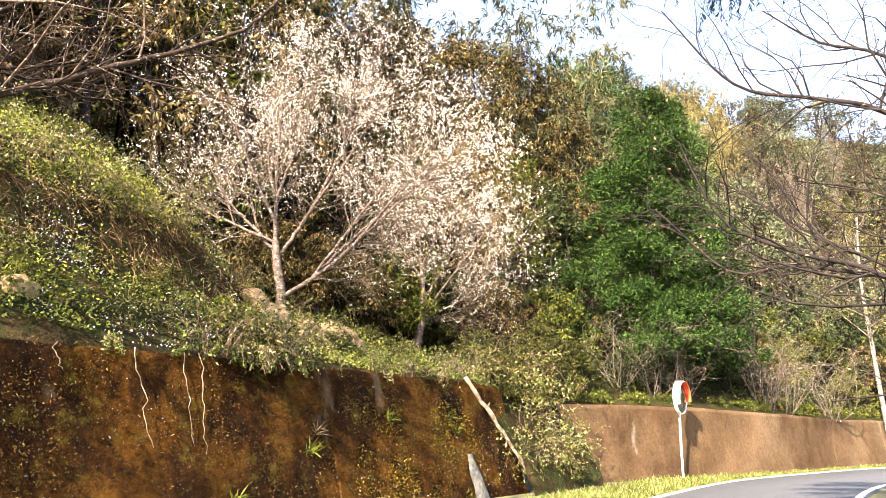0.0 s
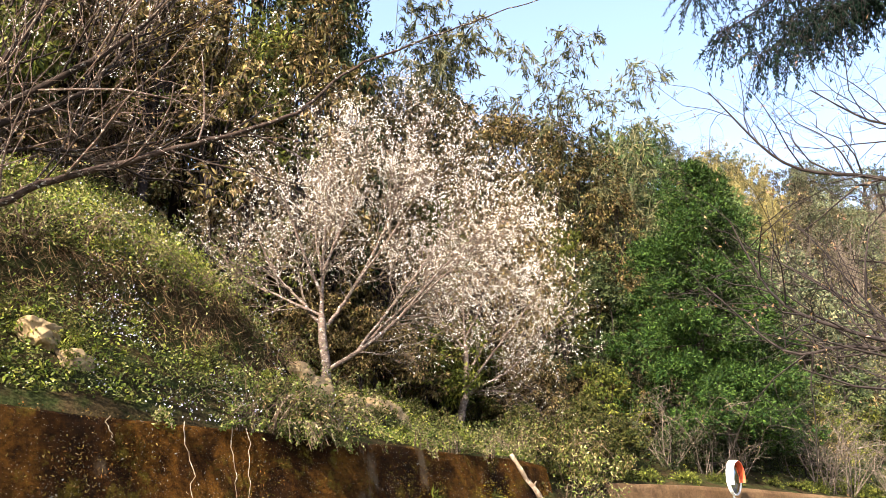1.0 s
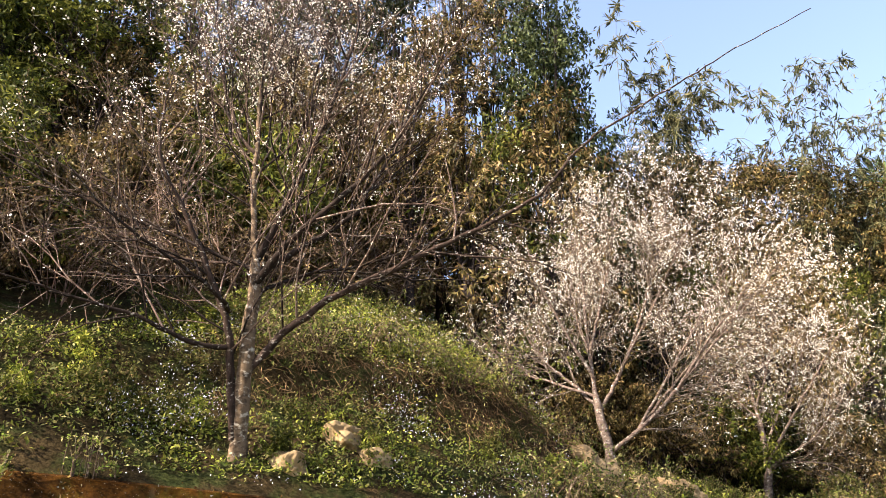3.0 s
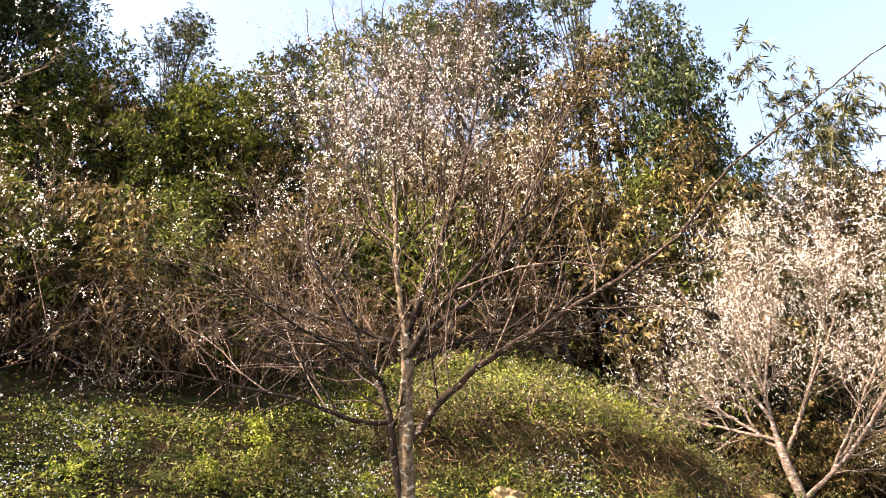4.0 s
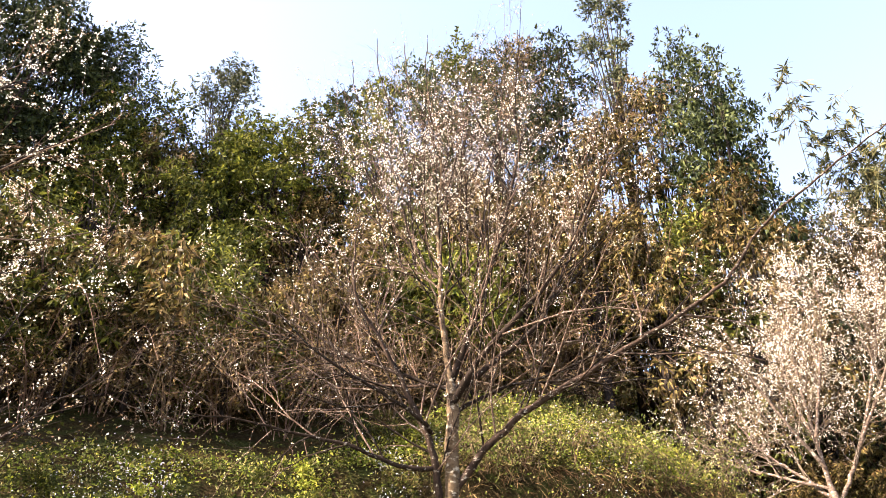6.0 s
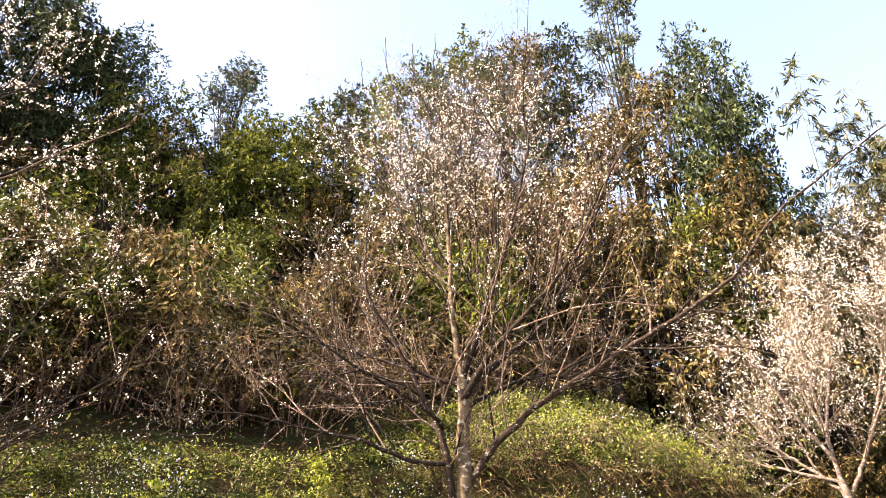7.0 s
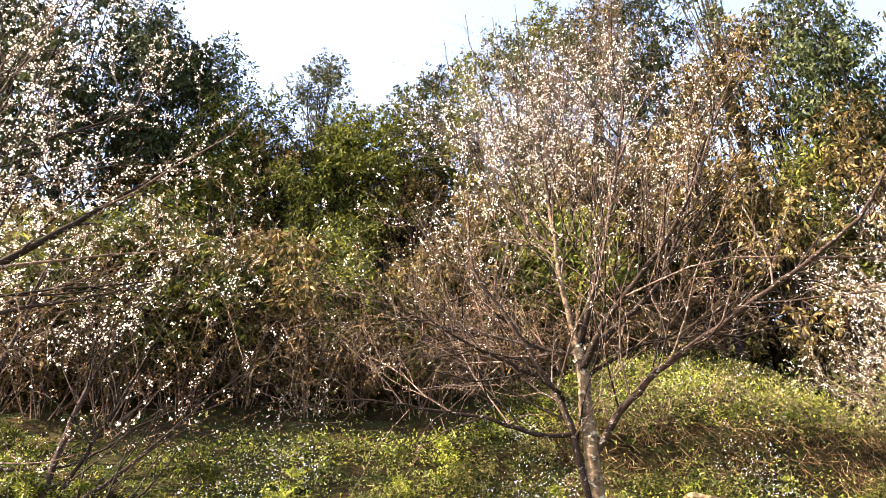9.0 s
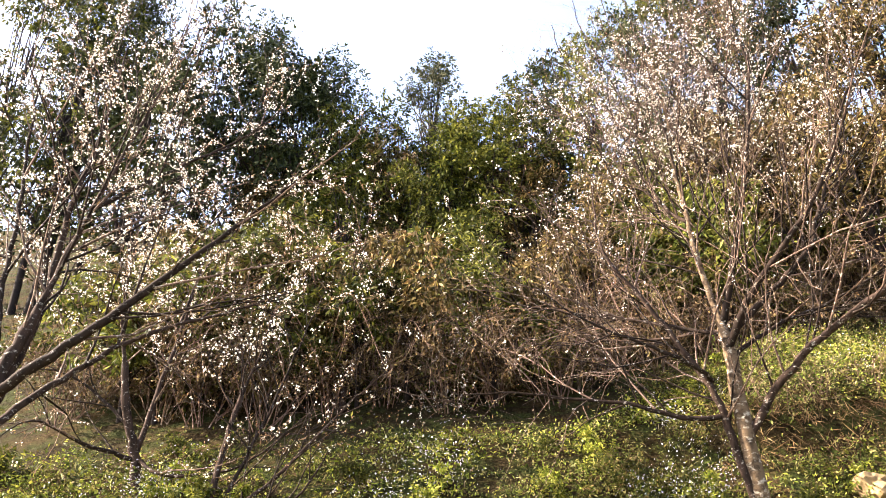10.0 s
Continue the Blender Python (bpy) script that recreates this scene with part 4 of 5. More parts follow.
def cedar(label, seed, height, radius, tufts, mat=M_CEDAR, category="conifer", low=0.06, blade=0.3, clump=9):
    """A cedar: a straight trunk, tiers of drooping boughs, each a mass of tufted sprays."""
    rng = np.random.default_rng(seed)
    root = tagged(new("cedar_tree"), label, category, "cedars")
    trunk = smooth_path([(0, 0, -0.3), (0.03, 0.02, height * 0.5), (0, 0, height)], 0.5)
    child("trunk", tube_mesh("trunk", [(trunk, np.linspace(radius * 0.055, 0.02, len(trunk)), 8)], M_DARKTWIG), root)
    boughs = int(11 * height)
    bp, spots, ways = [], [], []
    for k in range(boughs):
        f = low + (1 - low) * ((k + rng.random()) / boughs)
        a = rng.random() * 6.283
        R = radius * (1.02 - f ** 1.6) ** 0.62 * (0.74 + 0.32 * rng.random()) * (0.8 + 0.2 * min(1, f / 0.15))
        b = np.array([math.cos(a), math.sin(a), 0])
        z = f * height
        q = smooth_path([(0, 0, z), b * R * 0.5 + [0, 0, z - 0.05 * R], b * R * 0.85 + [0, 0, z - 0.12 * R], b * R + [0, 0, z - 0.06 * R]], 0.35)
        bp.append((q, np.linspace(0.03, 0.006, len(q)), 4))
        m = max(2, int(tufts * R / (boughs * radius * 0.6 * clump)))
        t = 0.15 + 0.85 * rng.random(m) ** 0.7
        x = t * (len(q) - 1)
        i = np.minimum(x.astype(int), len(q) - 2)
        c = q[i] + (q[i + 1] - q[i]) * (x - i)[:, None]
        wide = 0.3 * R * (1.25 - t * 0.75)
        off = rng.normal(size=(m, 3)) * wide[:, None] * [0.55, 0.55, 0.22]
        ball = unit(rng.normal(size=(m * clump, 3)) + b * 0.5 + [0, 0, 0.35])
        spots.append(np.repeat(c + off, clump, 0) + ball * blade * 2.0 * (0.7 + 0.5 * rng.random(m * clump))[:, None] * [1, 1, 0.75])
        ways.append(unit(ball + b * 0.35))
    child("bough_mass", tube_mesh("bough_mass", bp, M_DARKTWIG), root, kind="stuff")
    p, d = np.vstack(spots), np.vstack(ways)
    soups = []
    for k in range(6):
        dd = unit(d + rng.normal(size=d.shape) * 0.55)
        start = p + d * blade * 0.25 * (k % 3)
        soups.append(leaves(start, dd, blade * (0.6 + 0.6 * rng.random(len(p))), blade * 0.22, rng, 0.3, d + [0, 0, 0.6] + rng.normal(size=d.shape) * 0.4))
    v, f = join(*soups)
    child("foliage", mesh_arrays("foliage", v, f, mat), root, "dense tufted green needles", "stuff")
    return root


# ---- the thicket behind the slope
R = np.random.default_rng(5)
SHRUBS = Stock(
    leafy("shrub", "shrub", "dense leafy evergreen shrub on the hillside", 101, M_LEAF, 3600, 20, 1.7, 3.2, 0.15, 0.05, 0.7, 0.28),
    leafy("shrub", "shrub", "olive-brown shrub hung with dry leaves", 102, M_OLIVE, 3600, 18, 1.7, 3.0, 0.13, 0.05, 0.9, 0.28, extra=(M_DRY, 0.25)),
    leafy("shrub", "shrub", "dark broad-leaved shrub on the hillside", 103, M_DARKLEAF, 3600, 18, 1.6, 3.4, 0.14, 0.05, 0.7, 0.28))
VINES = Stock(
    tangle("vine_tangle", "tangle of dry brown vines and twigs", 111, M_DRYTWIG, 15, 1.7, 2.3, 1.3, M_DRY, 1500, leaf=0.08, dense=0.8),
    tangle("vine_tangle", "tangle of reddish bare stems with few leaves", 112, M_TWIG_RED, 13, 2.3, 2.2, 1.0, M_OLIVE, 1500, leaf=0.08, dense=0.8))
TREE_LOOKS = [("dense broad-leaved tree on the hillside", M_LEAF, 0.5, 0.36, None),
              ("dark evergreen tree against the sky", M_DARKLEAF, 0.4, 0.4, None),
              ("olive-leaved tree with dry brown foliage", M_OLIVE, 0.8, 0.36, (M_DRY, 0.15))]
TREES, TALL, GIANT = [Stock(*[leafy("broadleaf_tree", "tree", label, seed + k, mat, n, lumps, radius, height, 0.2, 0.14, droop, low, aspect, extra=extra)
                              for k, (label, mat, droop, aspect, extra) in enumerate(TREE_LOOKS)])
                      for seed, n, lumps, radius, height, low in ((121, 4800, 34, 2.5, 7.5, 0.25), (124, 6600, 50, 2.8, 11.5, 0.2), (127, 9000, 70, 3.0, 16.0, 0.15))]
BAMBOOS = Stock(
    bamboo("tall arching bamboo with drooping narrow leaves", 131, 5, 11.0, 2.2, 3600, 0.22),
    bamboo("dense bamboo clump with yellowing leaves", 132, 12, 8.0, 2.4, 7500, 0.18, M_BAMBOO, 1.3),
    bamboo("golden bamboo grove on the far slope", 133, 14, 9.0, 1.6, 5200, 0.26, M_YELLOW, 1.6))

# low growth along the foot of the thicket, behind the grass slope
def foot(s):
    """How far up the slope the thicket begins."""
    return np.interp(s, (-12, -8, -6.5, -4.4, -3, -1.9, -0.2, 1.8, 2.9), (2.1, 2.4, 2.6, 2.75, 3.0, 4.0, 4.5, 6.2, 6.5))


def set_out(stock, k, s, w, size):
    i = int(np.argmin(np.abs(EDGE_S - s)))
    stock.put(k, *(EDGE[i] + EDGE_N[i] * w), size, 360 * R.random())


for k in range(34):
    s = -12.5 + 17 * (k + R.random()) / 34
    set_out(VINES, k, s, foot(s) + 0.4 + 1.2 * R.random(), 0.6 + 0.4 * R.random())
for k in range(48):
    s = -12.5 + 17.5 * (k + R.random()) / 48
    set_out(SHRUBS, int(R.choice([0, 0, 1, 1, 1])), s, foot(s) + 0.9 + 5.2 * R.random() ** 1.5, 0.8 + 0.5 * R.random())
for k in range(18):
    s = -12.5 + 20.5 * (k + R.random()) / 18
    set_out(TREES, int(R.choice([0, 0, 2])), s, 9.5 + 3 * R.random(), 0.62 + 0.2 * R.random())


def tree_up_to(k, az, h, el, size):
    """Set out a tree so tall that its top stands el degrees over the road."""
    x, y = along(az, h)
    for stock, natural in ((TREES, 7.6), (TALL, 11.6), (GIANT, 16.2)):
        tall = (EYE + h * math.tan(radians(el)) - ground(x, y)) / (natural * size)
        if tall < 1.25:
            break
    stock.put(k, x, y, size, 360 * R.random(), tall=tall)


# ---- trees on the skyline
for az, h, el, k, size in [(93, 25, 48, 1, 0.9), (97, 27, 50, 0, 0.9), (89.5, 27, 50, 1, 0.9), (73, 22, 45.5, 1, 0.9), (78, 22, 46.5, 1, 0.95), (69.5, 21, 42.5, 0, 0.85), (85, 21, 44, 1, 0.95), (92, 25, 47, 0, 1.1), (87, 23, 45, 1, 1.0), (82, 24, 48, 1, 1.05), (78.5, 26, 48, 1, 1.0), (75, 23, 46, 1, 0.95), (71.5, 24, 47, 1, 0.85), (68.5, 21, 41, 0, 0.8),
                           (65, 20, 40, 2, 0.8), (60, 20, 41, 0, 0.8), (56.5, 20, 43, 0, 0.85), (53, 20, 44.5, 0, 0.8), (49.5, 21, 46, 1, 0.85), (46, 20, 47, 0, 0.8), (42, 21, 48.5, 1, 0.9), (38, 22, 50, 0, 0.85), (66, 21, 43.5, 0, 0.8), (59, 21, 43, 0, 0.8),
                           (34.5, 21, 50, 1, 0.85), (31, 22, 50, 2, 0.85), (27.5, 21, 50, 1, 0.9), (20, 22, 46.5, 2, 0.9), (17, 21, 49, 1, 0.8), (14.2, 20, 47, 1, 0.8), (12, 21, 45, 1, 0.7), (24.5, 20, 44, 2, 0.9), (15, 19, 38, 2, 0.9), (19, 18.5, 37, 0, 0.8), (29, 18, 40, 2, 0.9), (37, 17.5, 40, 2, 0.8), (22, 17.5, 35, 2, 0.9), (26.5, 17.3, 37, 2, 0.9), (33, 17.3, 38, 2, 0.9), (41, 17.5, 38, 0, 0.9), (45.5, 17.5, 37, 2, 0.8)]:
    tree_up_to(k, az, h, el, size)

def lone_tree(label, seed, mat, az, h, el, n, lumps, radius, low, leaf):
    """A tree that stands out over the others on the skyline."""
    x, y = along(az, h)
    z = ground(x, y) - 0.2
    top = EYE + h * math.tan(radians(el)) - z
    ob = leafy("broadleaf_tree", "tree", label, seed, mat, n, lumps, radius, top / 0.98, leaf, 0.14, 0.5, low, 0.36)
    ob.location = (x, y, z)


lone_tree("slender tree over the skyline, leaves greyed for haze", 181, M_FARLEAF, 22.3, 25, 54, 6000, 46, 2.1, 0.45, 0.2)
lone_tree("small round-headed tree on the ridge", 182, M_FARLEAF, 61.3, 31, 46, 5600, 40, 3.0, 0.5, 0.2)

# ---- the thicket behind the two flowering trees, up to the bamboo
for az, h, el, k, size in [(9.5, 24, 33, 2, 0.8), (7, 25, 32, 2, 0.8), (4.5, 26, 32, 2, 0.85), (2, 27, 31, 2, 0.85), (-0.5, 27, 31, 2, 0.8), (-3, 28, 31, 2, 0.85), (-5.5, 28, 30, 2, 0.8), (-8, 29, 28, 2, 0.8), (-9.7, 29, 25.5, 2, 0.7),
                           (8, 22, 24, 2, 0.8), (4, 23.5, 24, 0, 0.8), (0.5, 24.5, 23, 2, 0.8), (-3, 25.5, 22, 2, 0.8), (-6, 26, 22, 0, 0.7), (-8.5, 26.5, 20, 1, 0.7), (12, 20, 27, 2, 0.8), (15, 19.5, 27, 2, 0.7)]:
    tree_up_to(k, az, h, el, size)
for k in range(34):
    az, h = 18 - 29 * (k + R.random()) / 34, 19.5 + 3 * R.random()
    x, y = along(az, h + max(0, 14 - az) * 0.22)
    (SHRUBS if k % 3 else VINES).put(int(R.integers(0, 3)), x, y, 0.7 + 0.4 * R.random(), 360 * R.random())
for az, h, k, size in [(13.5, 18.5, 1, 0.9), (11, 18.8, 1, 0.9), (8.5, 19.6, 1, 0.9), (6.5, 20.5, 1, 0.9), (4.5, 21.5, 0, 0.9), (14.5, 17.8, 1, 0.7), (9.5, 18.2, 1, 0.7), (2.8, 23.5, 1, 0.9), (0.6, 24, 1, 0.8)]:
    SHRUBS.put(k, *along(az, h), size, 360 * R.random())
for az, h, el, k, size in [(8.9, 27, 41, 0, 1.0), (7.2, 28, 39, 0, 0.9), (3.0, 29, 33, 0, 0.8), (-2.5, 30, 33, 1, 1.0), (-6, 31, 31.5, 1, 1.0), (-8.5, 31, 28, 1, 0.9), (10, 27, 37, 0, 0.8), (9.6, 26, 40, 0, 0.9), (7.9, 27, 41, 0, 0.9)]:
    x, y = along(az, h)
    tall = (EYE + h * math.tan(radians(el)) - ground(x, y)) / (10.5 if k == 0 else 7.6)
    BAMBOOS.put(k, x, y, size * min(tall, 1.5), 360 * R.random(), tall=max(1.0, tall / 1.5))

# ---- cedars and growth above the tan wall
big = cedar("dense green cedar above the roadside wall", 141, 10.6, 3.4, 24000, blade=0.15, low=0.1, clump=16)
x, y = along(-15.6, 26.2)
big.location = (x, y, ground(x, y) - 0.2)
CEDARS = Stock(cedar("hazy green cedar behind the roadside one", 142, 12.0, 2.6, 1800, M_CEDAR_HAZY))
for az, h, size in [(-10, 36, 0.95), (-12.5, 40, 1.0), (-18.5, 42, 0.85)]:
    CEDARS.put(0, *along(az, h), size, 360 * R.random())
BUSHES = Stock(
    leafy("bush", "shrub", "yellow-green bush spilling over the wall", 151, M_BUSH, 4500, 18, 1.3, 1.7, 0.09, 0.03, 0.6, 0.05),
    leafy("bush", "shrub", "leafy bush with trailing stems", 152, M_BUSH, 4500, 16, 1.2, 1.5, 0.085, 0.03, 0.6, 0.05, extra=(M_DRY, 0.2)))
for az, h, k, size in [(-5.5, 19.3, 1, 1.0), (-7.5, 20.5, 1, 1.1), (-9.5, 21.8, 0, 1.0), (-7.0, 22.5, 0, 1.15), (-3, 21, 1, 1.0), (-0.5, 23.5, 1, 1.0), (-27.5, 35, 0, 1.0), (-24.5, 35, 0, 0.9)]:
    BUSHES.put(k, *along(az, h), size, 360 * R.random())
PALE = Stock(tangle("bare_shrub", "pale bare-twigged shrub above the roadside wall", 161, M_GREYTWIG, 12, 2.0, 1.9, 0.0, M_YELLOW, 110, group="bare shrubs", r=0.017, dense=1.1))
for az, h, size in [(-13, 23.6, 1.0), (-15.2, 24.2, 0.9), (-17.2, 24.8, 0.8), (-22.5, 27.8, 1.2), (-24.0, 28.8, 1.1), (-26.5, 31, 1.0)]:
    PALE.put(0, *along(az, h), size, 360 * R.random())
for az, h, k, size in [(-19, 32, 2, 1.0), (-22, 34, 2, 1.2), (-25, 36, 2, 1.3), (-28, 38, 2, 1.3), (-31, 40, 0, 1.3), (-20, 31.5, 0, 0.8), (-22, 33, 1, 0.9), (-24, 34.5, 0, 0.9), (-26, 36, 0, 1.0), (-28.5, 38, 1, 1.0), (-20.5, 35, 0, 1.1), (-23, 37, 0, 1.1), (-25.5, 39, 1, 1.2), (-29.5, 41, 0, 1.2), (-18.8, 33, 0, 0.8), (-12.5, 28, 2, 0.6), (-10.5, 27, 2, 0.7), (-14, 28.5, 2, 0.6), (-16, 29, 2, 0.6), (-18, 29.5, 2, 0.6), (-20, 29.5, 2, 0.7), (-21.5, 30, 2, 0.8)]:
    SHRUBS.put(k, *along(az, h), size, 360 * R.random())



def thin_tree():
    """A thin leaning tree with a pale bare trunk and a small crown."""
    rng = np.random.default_rng(165)
    root = tagged(new("broadleaf_tree"), "thin tree with a pale grey trunk above the wall", "tree")
    x, y = along(-29.6, 33.0)
    root.location = (x, y, ground(x, y) - 0.1)
    t = smooth_path([(0.1, 0, -0.2), (-0.05, 0.05, 2.2), (-0.2, 0.0, 4.5), (-0.25, 0.1, 7.0), (-0.1, 0.1, 9.5)], 0.3)
    child("trunk", tube_mesh("trunk", [(t, np.linspace(0.105, 0.035, len(t)), 9)], M_PALEBARK), root, "pale grey trunk")
    shoots = {1: [], 2: [], 3: [], 4: []}
    sprout(t[12:], np.linspace(0.08, 0.03, len(t) - 12), rng, 1, dict(PLUM, levels=2, per_metre=(2.6, 3.0, 2.0), radius=(0.03, 0.012, 0.006)), shoots)
    child("twig_mass", tube_mesh("twig_mass", shoots[1] + shoots[2], M_GREYTWIG), root, kind="stuff")
    p, d = on_twigs(shoots[2], 1500, rng, 0.2)
    v, f = leaves(p, d + rng.normal(size=p.shape) * 0.7, 0.11, 0.05, rng)
    child("crown", mesh_arrays("crown", v, f, M_BUSH), root, kind="stuff")


thin_tree()
# low growth behind the roadside wall, its dark leaves also standing for shade
LOW = Stock(
    leafy("undershrub", "shrub", "low evergreen undershrub, dark leaves standing for shade", 166, M_DARKLEAF, 1200, 14, 1.0, 1.1, 0.1, 0.02, 0.5, 0.05, group="undershrubs"),
    leafy("undershrub", "shrub", "low fern-like green growth along the wall's top", 167, M_LEAF, 1100, 12, 0.7, 0.55, 0.1, 0.012, 0.5, 0.05, group="undershrubs"))
for k in range(44):
    s = 14.2 + 31 * (k + R.random()) / 44
    i = int(np.argmin(np.abs(EDGE_S - s)))
    LOW.put(0, *(EDGE[i] + EDGE_N[i] * (1.6 + 2.6 * R.random())), 0.8 + 0.4 * R.random(), 360 * R.random())
for k in range(26):
    s = 14.0 + 26 * (k + R.random()) / 26
    i = int(np.argmin(np.abs(EDGE_S - s)))
    LOW.put(1, *(EDGE[i] + EDGE_N[i] * (0.5 + 0.4 * R.random())), 0.45 + 0.35 * R.random(), 360 * R.random())

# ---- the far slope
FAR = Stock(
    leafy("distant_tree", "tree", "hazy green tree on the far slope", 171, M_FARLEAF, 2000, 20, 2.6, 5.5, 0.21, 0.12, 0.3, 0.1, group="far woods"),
    leafy("distant_tree", "tree", "haze-dulled olive tree on the far slope", 172, M_FAROLIVE, 2000, 20, 2.6, 5.0, 0.21, 0.12, 0.3, 0.1, group="far woods"),
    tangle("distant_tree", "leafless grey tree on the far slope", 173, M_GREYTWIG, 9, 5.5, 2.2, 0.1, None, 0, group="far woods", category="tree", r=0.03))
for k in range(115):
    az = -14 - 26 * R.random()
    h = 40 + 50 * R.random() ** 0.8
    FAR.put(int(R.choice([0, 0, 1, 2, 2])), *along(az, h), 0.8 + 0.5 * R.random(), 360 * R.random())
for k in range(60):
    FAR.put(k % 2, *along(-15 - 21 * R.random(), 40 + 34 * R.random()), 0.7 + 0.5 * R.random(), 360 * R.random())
for az, h, k, size in [(-17, 56, 2, 1.1), (-18.5, 57, 2, 1.2), (-20.5, 58, 2, 1.0), (-19.5, 54, 2, 1.0)]:
    BAMBOOS.put(k, *along(az, h), size, 360 * R.random())
for az, h, k, size in [(-13.2, 74, 1, 0.9), (-14.5, 75, 1, 1.0), (-12.2, 73, 1, 0.8)]:
    TREES.put(k, *along(az, h), size, 360 * R.random())


# ---- ground cover on the slope
def ground_cover(name, label, seed, mat, count, srange, wrange, height, leaf, per, aspect=0.5, keep=None, category="weeds", upright=0.5):
    """Low plants, each a small bunch of leaves on thin stems."""
    rng = np.random.default_rng(seed)
    s = srange[0] + (srange[1] - srange[0]) * rng.random(count)
    w = wrange[0] + (wrange[1] - wrange[0]) * rng.random(count)
    if keep is not None:
        ok = keep(s, w) > rng.random(count)
        s, w = s[ok], w[ok]
    x = np.interp(s, EDGE_S, EDGE[:, 0]) + np.interp(s, EDGE_S, EDGE_N[:, 0]) * w
    y = np.interp(s, EDGE_S, EDGE[:, 1]) + np.interp(s, EDGE_S, EDGE_N[:, 1]) * w
    z = hill_height(s, w)
    n = len(s)
    tall = height * (0.25 + 0.8 * rng.random(n)) * (0.25 + 0.75 * step01(0.1, 0.9, w)) * (0.3 + 1.4 * step01(-0.3, 0.6, rough(s, w, 0.45, 0.5)))
    base = np.repeat(np.stack([x, y, z], 1), per, 0)
    tt = np.repeat(tall, per)
    k = n * per
    p = base + rng.normal(size=(k, 3)) * [0.07, 0.07, 0] * (1 + 2 * height) + np.stack([0 * tt, 0 * tt, tt * rng.random(k)], 1)
    d = rng.normal(size=(k, 3)) * [1, 1, 0.5] + [0, 0, upright]
    face = rng.normal(size=(k, 3)) * 0.55 + [-0.25, -0.5, 0.8]
    v, f = leaves(p, d, leaf * (0.6 + 0.8 * rng.random(k)), leaf * aspect * (0.7 + 0.6 * rng.random(k)), rng, 0.2, face)
    return tagged(new(name, mesh_arrays(name, v, f, mat)), label, category, kind="stuff")


def patch(scale, seed, lo, hi):
    return lambda s, w: step01(lo, hi, rough(s, w, scale, seed))


def bank(s, w):
    """How far a place lies on the bare cut in the slope."""
    return step01(-2.0, -0.5, s) * step01(8.0, 6.5, s) * step01(1.7, 2.05, w) * step01(2.75, 2.5, w)


def grown(keep):
    return lambda s, w: keep(s, w) * (1 - 0.6 * bank(s, w)) * (1 - 0.98 * step01(-0.55, -0.1, w - foot(s)))


ground_cover("weeds", "green leafy weeds covering the slope", 201, M_WEED, 15000, (-16, 14), (0.24, 6.4), 0.30, 0.052, 12, keep=grown(lambda s, w: 0.45 + 0.55 * step01(-0.6, 0.3, rough(s, w, 1.2, 8.0))))
ground_cover("broad_weeds", "broad-leaved dark green weeds among the grass", 206, M_LEAF, 5200, (-16, 15), (0.24, 6.4), 0.36, 0.075, 9, 0.6, keep=grown(patch(1.7, 7.0, -0.2, 0.4)))
ground_cover("bright_weeds", "fresh yellow-green weeds in patches on the slope", 202, M_BRIGHT, 7000, (-16, 13), (0.24, 6.2), 0.32, 0.058, 10, keep=grown(patch(1.5, 1.0, 0.0, 0.4)))
ground_cover("brow_weeds", "bright green weeds on the brow of the slope", 208, M_BRIGHT, 3600, (-6, 6), (2.5, 6.4), 0.32, 0.06, 9, keep=grown(patch(1.2, 9.0, -0.4, 0.3)))
ground_cover("brow_cover", "leafy weeds on the brow of the slope", 209, M_WEED, 4200, (-6, 6), (2.5, 6.4), 0.29, 0.055, 9, keep=grown(lambda s, w: 1.0 + 0 * s))
ground_cover("dry_grass", "dry brown grass and stalks on the slope", 203, M_STRAW, 9000, (-20, 16), (0.25, 8.0), 0.4, 0.12, 6, 0.05, keep=grown(lambda s, w: step01(0.05, 0.4, rough(s, w, 1.3, 3.0)) * (0.2 + 0.8 * step01(1.0, 3.0, s))), category="grass", upright=1.0)
ground_cover("dry_straw", "sunlit dry straw and bare stalks below the flowering trees", 210, M_STRAW, 4200, (5.5, 12.5), (1.2, 6.5), 0.3, 0.12, 6, 0.06, keep=patch(1.0, 4.0, -0.4, 0.3), category="grass", upright=0.3)
ground_cover("dry_roots", "dead brown roots and stalks hanging on the cut bank", 207, M_ROOT, 2200, (-1.5, 7.0), (1.9, 2.7), 0.3, 0.34, 4, 0.03, category="roots", upright=-1.0)
ground_cover("wild_flowers", "small pale lilac wild flowers among the weeds", 204, M_FLOWER, 13000, (-14, 5), (0.1, 5.0), 0.5, 0.023, 4, 0.9, keep=grown(patch(1.3, 5.0, 0.1, 0.6)), category="flowers", upright=1.0)
ground_cover("undergrowth", "shaded leafy undergrowth above the roadside wall", 205, M_LEAF, 9000, (8, 45), (0.3, 16), 0.4, 0.09, 7, keep=lambda s, w: 1 - 0.93 * step01(14.5, 16, s) * step01(25.5, 24, s))


